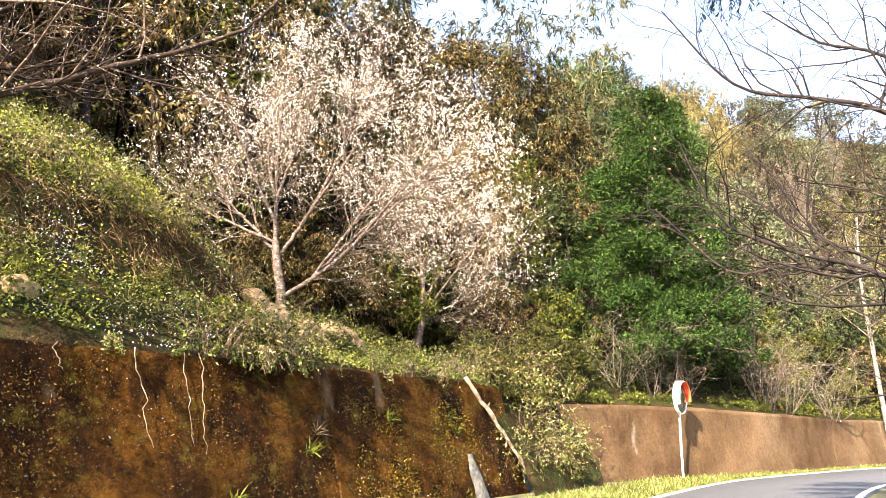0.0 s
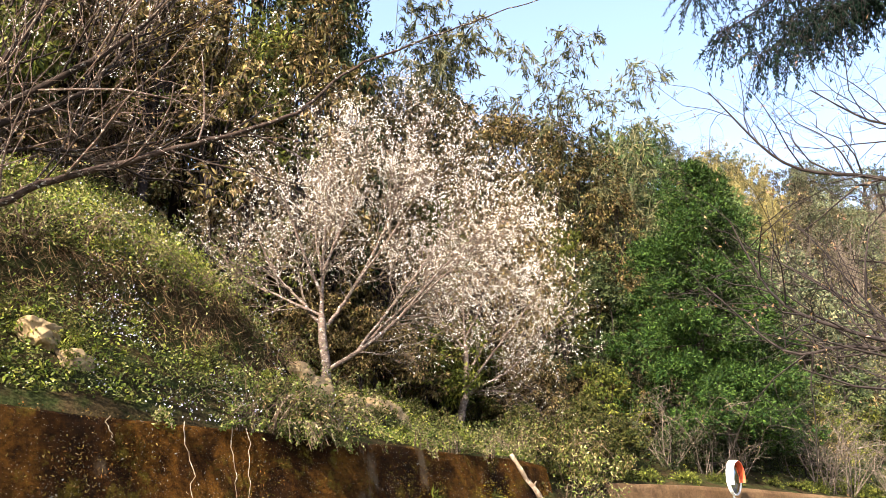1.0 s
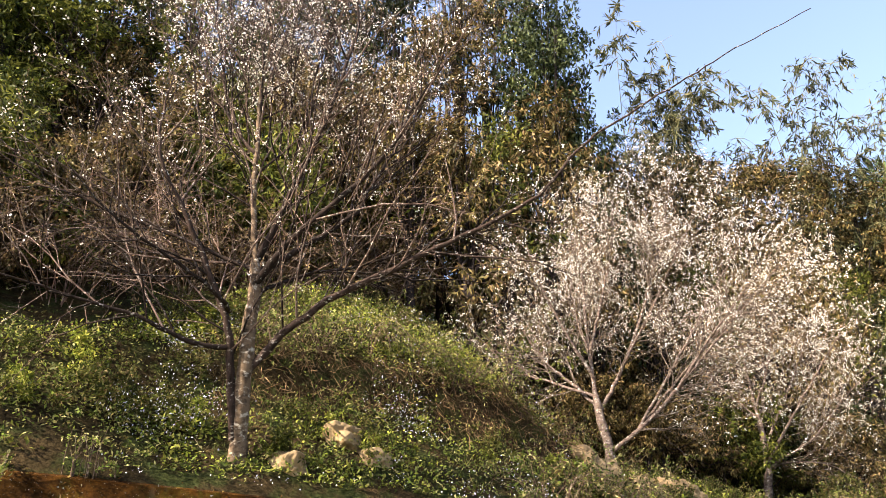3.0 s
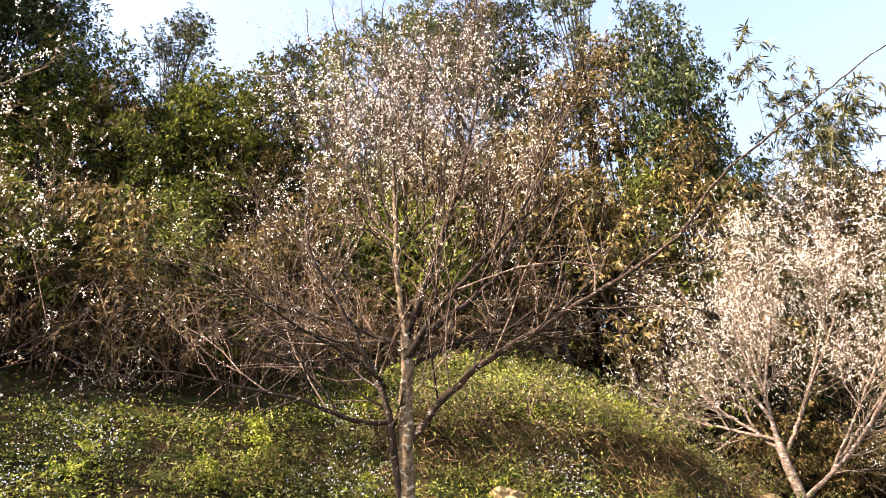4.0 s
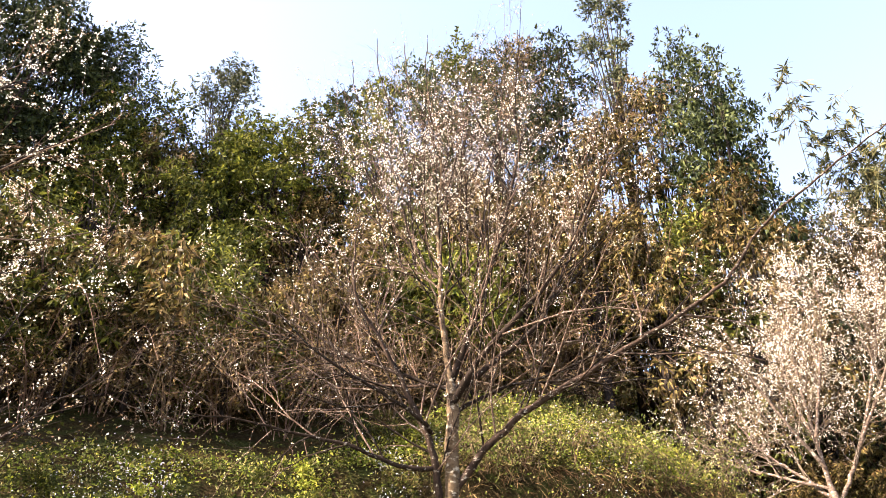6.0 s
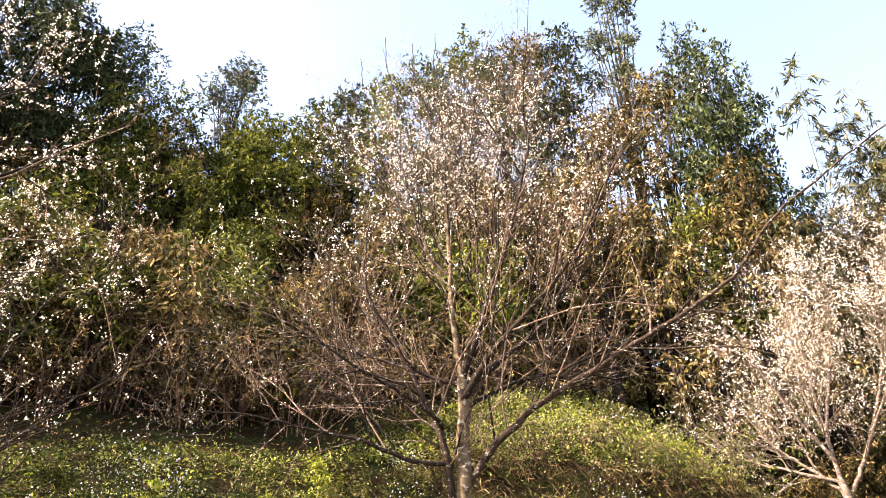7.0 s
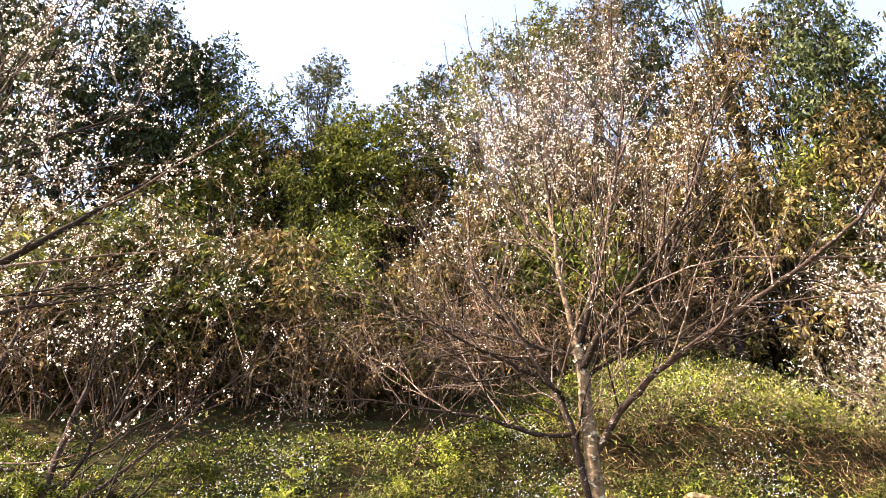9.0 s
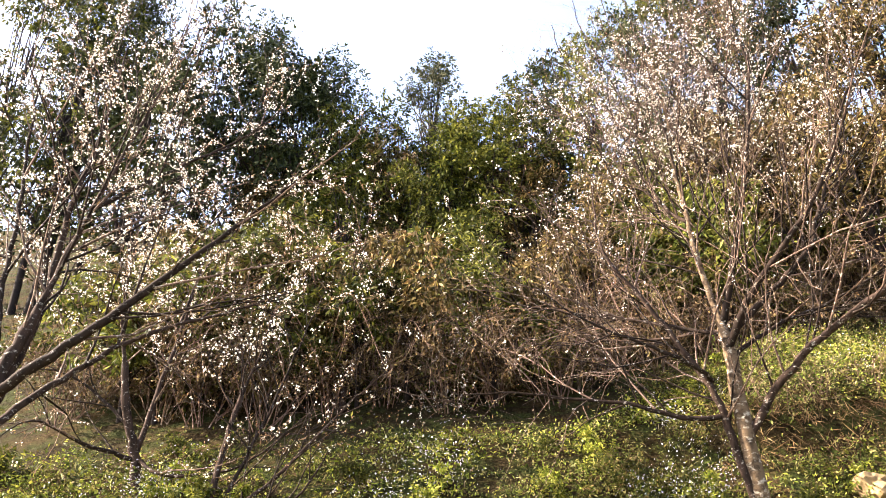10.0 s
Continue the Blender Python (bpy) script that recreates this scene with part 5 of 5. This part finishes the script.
CLUMPS = Stock(
    leafy("weed_clump", "weeds", "yellow-green leafy weed clump on the slope", 271, M_BRIGHT, 750, 11, 0.42, 0.5, 0.055, 0.006, 0.2, 0.02, group="weed clumps"),
    leafy("weed_clump", "weeds", "dull green weed clump with pale stalks", 272, M_BUSH, 750, 11, 0.45, 0.6, 0.055, 0.006, 0.2, 0.02, extra=(M_DRY, 0.15), group="weed clumps"),
    leafy("weed_clump", "weeds", "dark green leafy weed clump", 273, M_LEAF, 750, 11, 0.42, 0.45, 0.06, 0.006, 0.2, 0.02, group="weed clumps"))
for k in range(230):
    s, w = -15 + 25 * R.random(), 0.6 + 5.2 * R.random()
    if bank(np.float64(s), np.float64(w)) > 0.3 or w > foot(s) - 0.45:
        continue
    i = int(np.argmin(np.abs(EDGE_S - s)))
    CLUMPS.put(int(R.choice([0, 0, 1, 1, 2])), *(EDGE[i] + EDGE_N[i] * w), 0.55 + 0.6 * R.random(), 360 * R.random(), dz=-0.05)


def wall_spot(s, f, out=0.0):
    """A place on the face of the mossy wall: along it, up it (0 to 1), and metres proud of it."""
    s, f = np.asarray(s, float), np.asarray(f, float)
    o = -0.75 * (1 - f) - out
    x = np.interp(s, EDGE_S, EDGE[:, 0]) + np.interp(s, EDGE_S, EDGE_N[:, 0]) * o
    y = np.interp(s, EDGE_S, EDGE[:, 1]) + np.interp(s, EDGE_S, EDGE_N[:, 1]) * o
    return np.stack([x, y, -0.15 + (hill_height(s, 0 * s) + 0.2) * f], -1)


def wall_litter(name, label, seed, mat, count, leaf, aspect, keep=None, down=-0.6):
    """Moss tufts, dead leaves and bits of stalk that cling to the wall."""
    rng = np.random.default_rng(seed)
    s, f = -14 + 24.3 * rng.random(count), 0.12 + 0.9 * rng.random(count)
    if keep is not None:
        ok = keep(s, f * 2.5) > rng.random(count)
        s, f = s[ok], f[ok]
    p = wall_spot(s, f, 0.0)
    out = np.array([0.817, -0.576, 0.2])
    d = rng.normal(size=p.shape) * 0.9 + out * 0.6 + [0, 0, down]
    v, fc = leaves(p, d, leaf * (0.5 + rng.random(len(p))), leaf * aspect, rng)
    return tagged(new(name, mesh_arrays(name, v, fc, mat)), label, "litter", kind="stuff")


wall_litter("moss", "brown and green moss tufts on the concrete wall", 211, M_MOSS, 24000, 0.04, 0.45, patch(1.2, 2.0, -0.5, 0.4))
wall_litter("yellow_moss", "yellow-green moss on the lower face of the wall", 214, M_YELLOWMOSS, 60000, 0.03, 0.7, lambda s, z: step01(4.6, 6.5, s) * step01(9.4, 8.2, s) * step01(2.3, 1.6, z) * step01(-0.4, 0.2, rough(s, z, 0.8, 3.0)), 0.2)
wall_litter("dead_leaves", "dead leaves and stalks stuck to the wall", 212, M_DRY, 5000, 0.045, 0.22, patch(1.5, 6.0, -0.4, 0.5))
wall_litter("pebble_flakes", "pale flakes and small pebbles on the wall face", 213, M_LIME, 900, 0.035, 0.7)


def hanging_root(s, f1, f2, seed):
    rng = np.random.default_rng(seed)
    f = np.linspace(f1, f2, 14)
    ss = s + np.cumsum(rng.normal(size=14)) * 0.03
    return tagged(new("hanging_root", tube_mesh("hanging_root", [(wall_spot(ss, f, 0.04), np.linspace(0.008, 0.003, 14), 5)], M_DEADWOOD)), "thin pale root hanging down the mossy wall", "root", "hanging roots")


for k, (s, a, b) in enumerate([(1.6, 1.01, 0.55), (2.3, 1.01, 0.57), (2.55, 1.01, 0.52), (0.6, 1.0, 0.88)]):
    hanging_root(s, a, b, 220 + k)


def fallen_branch():
    rng = np.random.default_rng(231)
    root = tagged(new("fallen_branch"), "barkless dead branch leaning against the end of the wall", "branch")
    a, b = wall_spot(9.0, 1.03, 0.1), wall_spot(10.75, 0.04, 0.35)
    t = np.linspace(0, 1, 18)[:, None]
    q = a + (b - a) * t + rng.normal(size=(18, 3)) * 0.012
    child("stem", tube_mesh("stem", [(q, 0.045 + 0.006 * rng.normal(size=18), 8)], M_DEADWOOD), root)
    for i in (4, 8, 11):
        d = rng.normal(size=3) * 0.1
        child("stub", tube_mesh("stub", [(np.stack([q[i], q[i] + d * 0.6, q[i] + d]), (0.03, 0.02, 0.012), 6)], M_DEADWOOD), root)


fallen_branch()


def lime_run():
    """A crust of white lime that has run down the mossy wall and flaked at its edges."""
    rng = np.random.default_rng(241)
    bm = bmesh.new()
    rows = []
    for f in np.linspace(0.02, 0.47, 34):
        half = 0.17 * (0.5 + 0.5 * step01(0.47, 0.3, f)) * (1 + 0.25 * rough(np.float64(6 * f), 0.0, 0.5))
        mid = 8.68 + 0.05 * math.sin(11 * f) + 0.1 * (0.47 - f)
        rows.append([bm.verts.new(wall_spot([mid + half * u], [f], 0.05 - 0.03 * u * u + 0.003 * rng.normal())[0]) for u in np.linspace(-1, 1, 7)])
    for p, q in zip(rows, rows[1:]):
        for k in range(6):
            bm.faces.new([p[k], p[k + 1], q[k + 1], q[k]])
    ext = bmesh.ops.extrude_face_region(bm, geom=bm.faces[:])
    bmesh.ops.translate(bm, verts=[g for g in ext["geom"] if isinstance(g, bmesh.types.BMVert)], vec=(-0.08, 0.055, 0))
    bmesh.ops.recalc_face_normals(bm, faces=bm.faces)
    me = bpy.data.meshes.new("lime_crust")
    bm.to_mesh(me)
    bm.free()
    me.materials.append(M_LIME)
    tagged(new("lime_crust", me), "white lime crust run down the mossy wall", "stain")


lime_run()


def grass_tuft(s, f, seed, mat, n=40, size=0.17):
    rng = np.random.default_rng(seed)
    p = np.repeat(wall_spot([s], [f], 0.0), n, 0) + rng.normal(size=(n, 3)) * 0.03
    v, fc = leaves(p, rng.normal(size=(n, 3)) * 0.7 + [0.4, -0.3, 0.5], size * (0.5 + rng.random(n)), 0.02, rng)
    tagged(new("grass_tuft", mesh_arrays("grass_tuft", v, fc, mat)), "yellow-green grass tuft growing from the wall", "grass", "tufts on the wall")


for k, (s, f, m) in enumerate([(6.4, 0.7, M_BRIGHT), (4.6, 0.62, M_DRY), (-0.5, 0.45, M_WEED), (8.2, 0.72, M_LEAF), (8.35, 0.62, M_LEAF), (-2.4, 0.75, M_WEED), (4.4, 0.52, M_BRIGHT), (-3.2, 0.3, M_DRY), (2.9, 0.3, M_BRIGHT)]):
    grass_tuft(s, f, 250 + k, m)


def overhanging_weeds():
    """Weeds and stalks that lean out over the top edge of the mossy wall."""
    rng = np.random.default_rng(258)
    stems = []
    for k in range(30):
        s = 2.7 + 2.1 * rng.random() if k % 2 == 0 else -9 + 18.5 * rng.random()
        if rough(np.float64(s), 0.0, 0.55, 3.0) < 0.1 and k % 2:
            continue
        reach, drop = 0.06 + 0.3 * rng.random() ** 1.6, 0.05 + 0.35 * rng.random()
        ds = 0.3 * rng.normal()
        f = np.array([1.0, 1.05, 1.05 - drop * 0.1, 1.04 - drop * 0.3])
        stems.append((smooth_path(wall_spot(s + ds * np.array([0, 0.2, 0.6, 1.0]), f, np.array([-0.12, reach * 0.3, reach * 0.8, reach])), 0.1), 0.008, 4))
    root = tagged(new("overhanging_weeds"), "weeds and stalks leaning out over the wall's edge", "weeds", kind="stuff")
    child("stem_mass", tube_mesh("stem_mass", stems, M_DRYTWIG), root, kind="stuff")
    p, d = on_twigs(stems, 2600, rng, 0.1)
    v, f = leaves(p + rng.normal(size=p.shape) * 0.02, rng.normal(size=p.shape) + [0, 0, 0.2], 0.05 * (0.6 + 0.8 * rng.random(len(p))), 0.025, rng)
    child("foliage", mesh_arrays("foliage", v, f, M_WEED), root, kind="stuff")


overhanging_weeds()


def weed_stalks(s0, height, seed):
    """A bunch of upright stalks at the very edge of the wall, which throw long shadows down it."""
    rng = np.random.default_rng(seed)
    root = tagged(new("weed_stalks"), "upright leafy weed stalks on the wall's edge", "weeds", "stalks on the edge")
    stems = []
    for _ in range(14):
        q = wall_spot([s0 + 0.1 * rng.normal()], [1.0], 0.01 - 0.08 * rng.random())[0]
        L = height * (0.5 + 0.5 * rng.random())
        stems.append((np.array([q - [0, 0, 0.06], q + [0.01, -0.01, L * 0.5], q + [*(rng.normal(size=2) * 0.05 + [0.03, -0.02]), L]]), np.array([0.007, 0.006, 0.003]), 4))
    child("stem_mass", tube_mesh("stem_mass", stems, M_DRYTWIG), root, kind="stuff")
    p, d = on_twigs(stems, 110, rng, 0.2)
    v, f = leaves(p, rng.normal(size=p.shape) + [0, 0, 0.3], 0.045, 0.022, rng)
    child("foliage", mesh_arrays("foliage", v, f, M_WEED), root, kind="stuff")


for k, (s, h) in enumerate([(-4.6, 0.6), (-3.2, 0.5), (2.6, 0.4), (3.2, 0.6), (3.6, 0.7), (4.1, 0.6), (6.2, 0.4), (7.3, 0.4), (8.4, 0.4)]):
    weed_stalks(s, h, 400 + k)

def trailing_weed(s0, reach, seed):
    """A leafy bunch that leans far out from the wall's edge, in the raking sun."""
    rng = np.random.default_rng(seed)
    root = tagged(new("trailing_weed"), "leafy weed bunch leaning out over the mossy wall", "weeds", "weeds over the wall")
    stems = []
    for _ in range(9):
        ss, r, dip = s0 + 0.07 * rng.normal(), reach * (0.6 + 0.5 * rng.random()), 0.12 * rng.random()
        lean = 0.12 * rng.normal()
        stems.append((smooth_path(wall_spot(ss + lean * np.array([0, 0.3, 0.7, 1.0]), np.array([0.98, 1.05, 1.06, 1.04 - dip]), np.array([-0.12, r * 0.35, r * 0.75, r])), 0.08), 0.007, 4))
    child("stem_mass", tube_mesh("stem_mass", stems, M_DRYTWIG), root, kind="stuff")
    p, d = on_twigs(stems, 260, rng, 0.15)
    v, f = leaves(p + rng.normal(size=p.shape) * 0.015, d * 0.5 + rng.normal(size=p.shape), 0.055 * (0.6 + 0.8 * rng.random(len(p))), 0.028, rng)
    child("foliage", mesh_arrays("foliage", v, f, M_WEED), root, kind="stuff")


for k, (s, r) in enumerate([ (3.2, 0.5), (3.4, 0.6), (3.7, 0.5), (6.4, 0.3), (7.6, 0.35)]):
    trailing_weed(s, r, 430 + k)

# brambles that hang over the wall's edge, and the growth in the gap between the walls
BRAMBLES = Stock(
    tangle("bramble", "bramble with brown stems hanging over the wall", 261, M_DRYTWIG, 13, 0.7, 0.9, 1.4, M_WEED, 900, 0.07, "brambles", r=0.008),
    leafy("bramble", "shrub", "leafy bramble at the edge of the wall", 262, M_BUSH, 1500, 14, 0.75, 0.7, 0.08, 0.015, 0.6, 0.05, extra=(M_DRY, 0.3), group="brambles"))
for k, (s, w, size) in enumerate([(3.2, 0.15, 0.9), (3.9, 0.1, 1.0), (4.5, 0.2, 0.8), (3.6, 0.5, 0.9), (9.6, 0.4, 0.8), (10.6, 0.2, 1.1), (11.1, -0.1, 1.1), (11.7, 0.1, 1.2), (12.3, 0.0, 1.1), (12.9, 0.2, 1.0), (11.4, -0.5, 0.9), (12.2, -0.5, 0.9), (10.9, -0.6, 0.8), (11.6, -0.8, 0.8), (12.6, -0.5, 0.8), (12.0, -0.7, 1.0), (13.0, -0.3, 0.8), (13.4, 0.3, 0.8), (11.8, 0.6, 1.2)]):
    i = int(np.argmin(np.abs(EDGE_S - s)))
    x, y = EDGE[i] + EDGE_N[i] * max(w, 0.05)
    ob = BRAMBLES.put(k, x, y, size, 360 * R.random(), dz=-0.1 if w > 0 else -0.7)
    if w < 0:
        ob.location = (*(EDGE[i] + EDGE_N[i] * w), 0.35 + 0.9 * (1 + w))
for k in range(9):
    s = -0.9 + 9.0 * (k + 0.5 * R.random()) / 9
    i = int(np.argmin(np.abs(EDGE_S - s)))
    x, y = EDGE[i] + EDGE_N[i] * (2.5 + 0.3 * R.random())
    BRAMBLES.put(0, x, y, 0.7 + 0.3 * R.random(), 360 * R.random(), dz=-0.1)
for k in range(5):
    s = 6.0 * k / 4 - 0.6
    i = int(np.argmin(np.abs(EDGE_S - s)))
    x, y = EDGE[i] + EDGE_N[i] * (2.5 + 0.2 * R.random())
    BRAMBLES.put(1, x, y, 0.35 + 0.3 * R.random(), 360 * R.random(), dz=-0.2)


# ---------------------------------------------------------------- things along the road
def traffic_mirror():
    """A convex road mirror on a pole, under an orange hood."""
    root = tagged(new("traffic_mirror"), "convex traffic mirror with an orange hood on a grey steel pole", "traffic mirror")
    x, y = along(-17.0, 22.1)
    z = float(road_height(x, y))
    root.matrix_basis = Matrix.Translation((x, y, z)) @ pose(0, 0, 0, 0, 0, 53)
    pole = smooth_path([(0.12, 0.12, -0.2), (0.07, 0.1, 1.0), (0.0, 0.05, 2.05)], 0.3)
    child("pole", tube_mesh("pole", [(pole, 0.031, 12)], M_STEEL), root, "thin galvanised steel pole")
    bm = bmesh.new()
    r = 0.42
    rings = [(0.0, -0.075), (0.15, -0.07), (0.28, -0.05), (0.38, -0.02), (r, 0.0), (r, 0.05), (0.36, 0.1), (0.0, 0.13)]
    prev = None
    for rr, yy in rings:
        row = [bm.verts.new((rr * math.cos(a), yy, rr * math.sin(a))) for a in np.linspace(0, 2 * math.pi, 28, endpoint=False)] if rr else [bm.verts.new((0, yy, 0))]
        if prev:
            for k in range(28):
                a, b = prev[k % len(prev)], prev[(k + 1) % len(prev)]
                c, d = row[(k + 1) % len(row)], row[k % len(row)]
                bm.faces.new(list(dict.fromkeys([a, b, c, d])))
        prev = row
    bmesh.ops.recalc_face_normals(bm, faces=bm.faces)
    bmesh.ops.translate(bm, verts=bm.verts, vec=(0, 0, 2.12))
    disc = part("mirror_disc", bm, M_MIRROR, root, "rounded mirror face")
    for name, a0, a1, mat in (("rim", 205, 345, M_WHITE), ("hood", -15, 88, M_ORANGE), ("hood_half", 88, 205, M_WHITE)):
        bm = bmesh.new()
        sec = [(0.42, -0.14 if name != "rim" else -0.03), (0.44, -0.14 if name != "rim" else -0.03), (0.45, 0.05), (0.43, 0.05)]
        rows = [[bm.verts.new((q * math.cos(radians(a)), yy, 2.12 + q * math.sin(radians(a)))) for q, yy in sec] for a in np.linspace(a0, a1, 15)]
        for u, w in zip(rows, rows[1:]):
            for k in range(4):
                bm.faces.new([u[k], u[(k + 1) % 4], w[(k + 1) % 4], w[k]])
        bm.faces.new(rows[0])
        bm.faces.new(rows[-1][::-1])
        bmesh.ops.recalc_face_normals(bm, faces=bm.faces)
        part(name, bm, mat, disc, "white half of the hood" if name == "hood_half" else "white painted rim" if name == "rim" else "orange enamelled hood")
    bm = bmesh.new()
    bmesh.ops.create_cube(bm, size=1)
    bmesh.ops.scale(bm, verts=bm.verts, vec=(0.16, 0.08, 0.1))
    bmesh.ops.bevel(bm, geom=bm.edges[:], offset=0.012, segments=2, affect="EDGES")
    bmesh.ops.translate(bm, verts=bm.verts, vec=(-0.02, 0.11, 2.0))
    part("bracket", bm, M_STEEL, root)


traffic_mirror()


def boulder(name, label, x, y, size, seed, mat, dz=0.0, flat=0.7):
    """A weathered stone, bedded in the slope."""
    bm = bmesh.new()
    bmesh.ops.create_icosphere(bm, subdivisions=4, radius=1.0)
    for v in bm.verts:
        n = noise.noise(v.co * 1.3 + Vector((seed, 0, 0))) * 0.45 + noise.noise(v.co * 3.5 + Vector((0, seed, 0))) * 0.16 + noise.noise(v.co * 9) * 0.05
        c = v.co * (1 + n)
        c = Vector([math.copysign(abs(q) ** 0.8, q) for q in c])
        v.co = Vector((c.x * size, c.y * size * 0.8, c.z * size * flat))
    me = bpy.data.meshes.new(name)
    bm.to_mesh(me)
    bm.free()
    me.materials.append(mat)
    ob = tagged(new(name, me), label, "rock", "rocks on the slope")
    ob.location = (x, y, ground(x, y) + dz)
    ob.rotation_euler = (0.2, 0.1, seed)
    return ob


for az, h, size, seed, mat in [(29.6, 10.55, 0.24, 1.0, M_ROCK), (32.0, 10.7, 0.34, 2.4, M_ROCK), (36.0, 9.8, 0.25, 3.1, M_ROCK), (13.0, 14.7, 0.45, 4.2, M_ROCK), (10.2, 15.3, 0.5, 5.5, M_ROCK), (8.0, 16.0, 0.55, 6.1, M_ROCK), (9.0, 15.2, 0.4, 7.3, M_ROCK), (14.2, 14.6, 0.35, 8.8, M_ROCK)]:
    x, y = along(az, h)
    boulder("boulder", "weathered yellow sandstone boulder bedded in the slope", x, y, size, seed, mat, -0.05 if h < 12 else 0.03)
for az, h, size, seed in [(11.6, 17.4, 0.9, 11.0), (10.0, 18.4, 1.0, 12.5), (8.4, 19.4, 0.9, 13.7)]:
    x, y = along(az, h)
    ob = boulder("earth_slip", "bare yellow earth slip below the plum trees", x, y, size, seed, M_ROCK, -0.05, 0.16)
x, y = along(15.0, 16.6)
boulder("rock_ledge", "brown rock ledge over a dark hollow in the bank", x, y, 0.6, 9.4, M_GREYROCK, 0.15, 0.25)

# ---- the cedar bough hanging over the road, shade put into its needle colour
def hanging_conifer():
    rng = np.random.default_rng(301)
    root = tagged(new("conifer"), "conifer with shade-dark drooping boughs over the road", "conifer")
    root.location = (7.4, 5.4, 0.0)
    t = smooth_path([(0, 0, -0.1), (0.05, 0, 5), (0, 0, 12)], 0.5)
    child("trunk", tube_mesh("trunk", [(t, np.linspace(0.24, 0.05, len(t)), 9)], M_DARKTWIG), root)
    sprays = []
    for az, h, z in [(-17.5, 8.7, 8.3), (-19.5, 8.5, 7.5), (-22.0, 8.2, 6.9), (-24.5, 8.1, 7.2), (-27.5, 8.0, 7.1), (-30.0, 7.8, 7.2), (-18.5, 8.9, 9.3), (-22.0, 8.5, 8.5), (-25.5, 8.3, 8.4), (-29.0, 8.0, 8.3), (-20.5, 8.8, 10.0), (-25.0, 8.4, 9.7)]:
        z -= 0.4
        tip = np.array([*along(az, h), z]) - [7.4, 5.4, 0]
        q = smooth_path([(0, 0, z - 1.3), tip * [0.4, 0.4, 0] + [0, 0, z - 0.1], tip * [0.75, 0.75, 0] + [0, 0, z + 0.35], tip], 0.2)
        child("bough", tube_mesh("bough", [(q, np.linspace(0.045, 0.008, len(q)), 6)], M_DARKTWIG), root)
        for _ in range(190):
            u = 0.55 + 0.45 * rng.random() ** 0.7
            c = q[min(int(u * len(q)), len(q) - 1)] + rng.normal(size=3) * [0.05, 0.05, 0.02]
            d = unit(rng.normal(size=3) * [0.9, 0.9, 0.55] + [-0.1, 0.05, -0.3])
            L = 0.18 + 0.32 * rng.random()
            s = np.linspace(0, 1, 6)[:, None]
            sprays.append((c + d * L * s - [0, 0, 0.3] * s ** 2, np.linspace(0.006, 0.002, 6), 3))
    child("shoot_mass", tube_mesh("shoot_mass", sprays, M_DARKTWIG), root, kind="stuff")
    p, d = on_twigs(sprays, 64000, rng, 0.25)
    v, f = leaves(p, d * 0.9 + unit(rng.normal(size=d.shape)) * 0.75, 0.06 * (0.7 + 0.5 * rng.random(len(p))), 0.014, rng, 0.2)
    child("foliage", mesh_arrays("foliage", v, f, M_CEDAR_SHADE), root, "drooping needles, shade put into their dark colour", "stuff")


hanging_conifer()


# ---- grass along the verge
def verge_grass():
    rng = np.random.default_rng(311)
    n = 17000
    t = rng.random(n)
    line = smooth_path(EDGE_LINE[1:8], 0.3)
    x = np.interp(t * (len(line) - 1), np.arange(len(line)), line[:, 0])
    y = np.interp(t * (len(line) - 1), np.arange(len(line)), line[:, 1])
    o = 0.1 + 1.9 * rng.random(n) ** 1.2
    x, y = x - 0.63 * o, y + 0.77 * o
    keep = np.array([np.min(np.hypot(EDGE[:, 0] - a, EDGE[:, 1] - b)) > 0.4 for a, b in zip(x, y)])
    x, y = x[keep], y[keep]
    k = len(x) * 3
    p = np.repeat(np.stack([x, y, road_height(x, y) - 0.02], 1), 3, 0) + rng.normal(size=(k, 3)) * [0.03, 0.03, 0]
    v, f = leaves(p, rng.normal(size=(k, 3)) * [0.6, 0.6, 0.2] + [0, 0, 1.0], 0.04 + 0.12 * rng.random(k) * np.repeat(0.4 + step01(-0.4, 0.5, rough(x, y, 0.5)), 3), 0.016, rng)
    tagged(new("verge_grass", mesh_arrays("verge_grass", v, f, M_WEED)), "short yellow-green grass along the road verge", "grass", kind="stuff")


verge_grass()
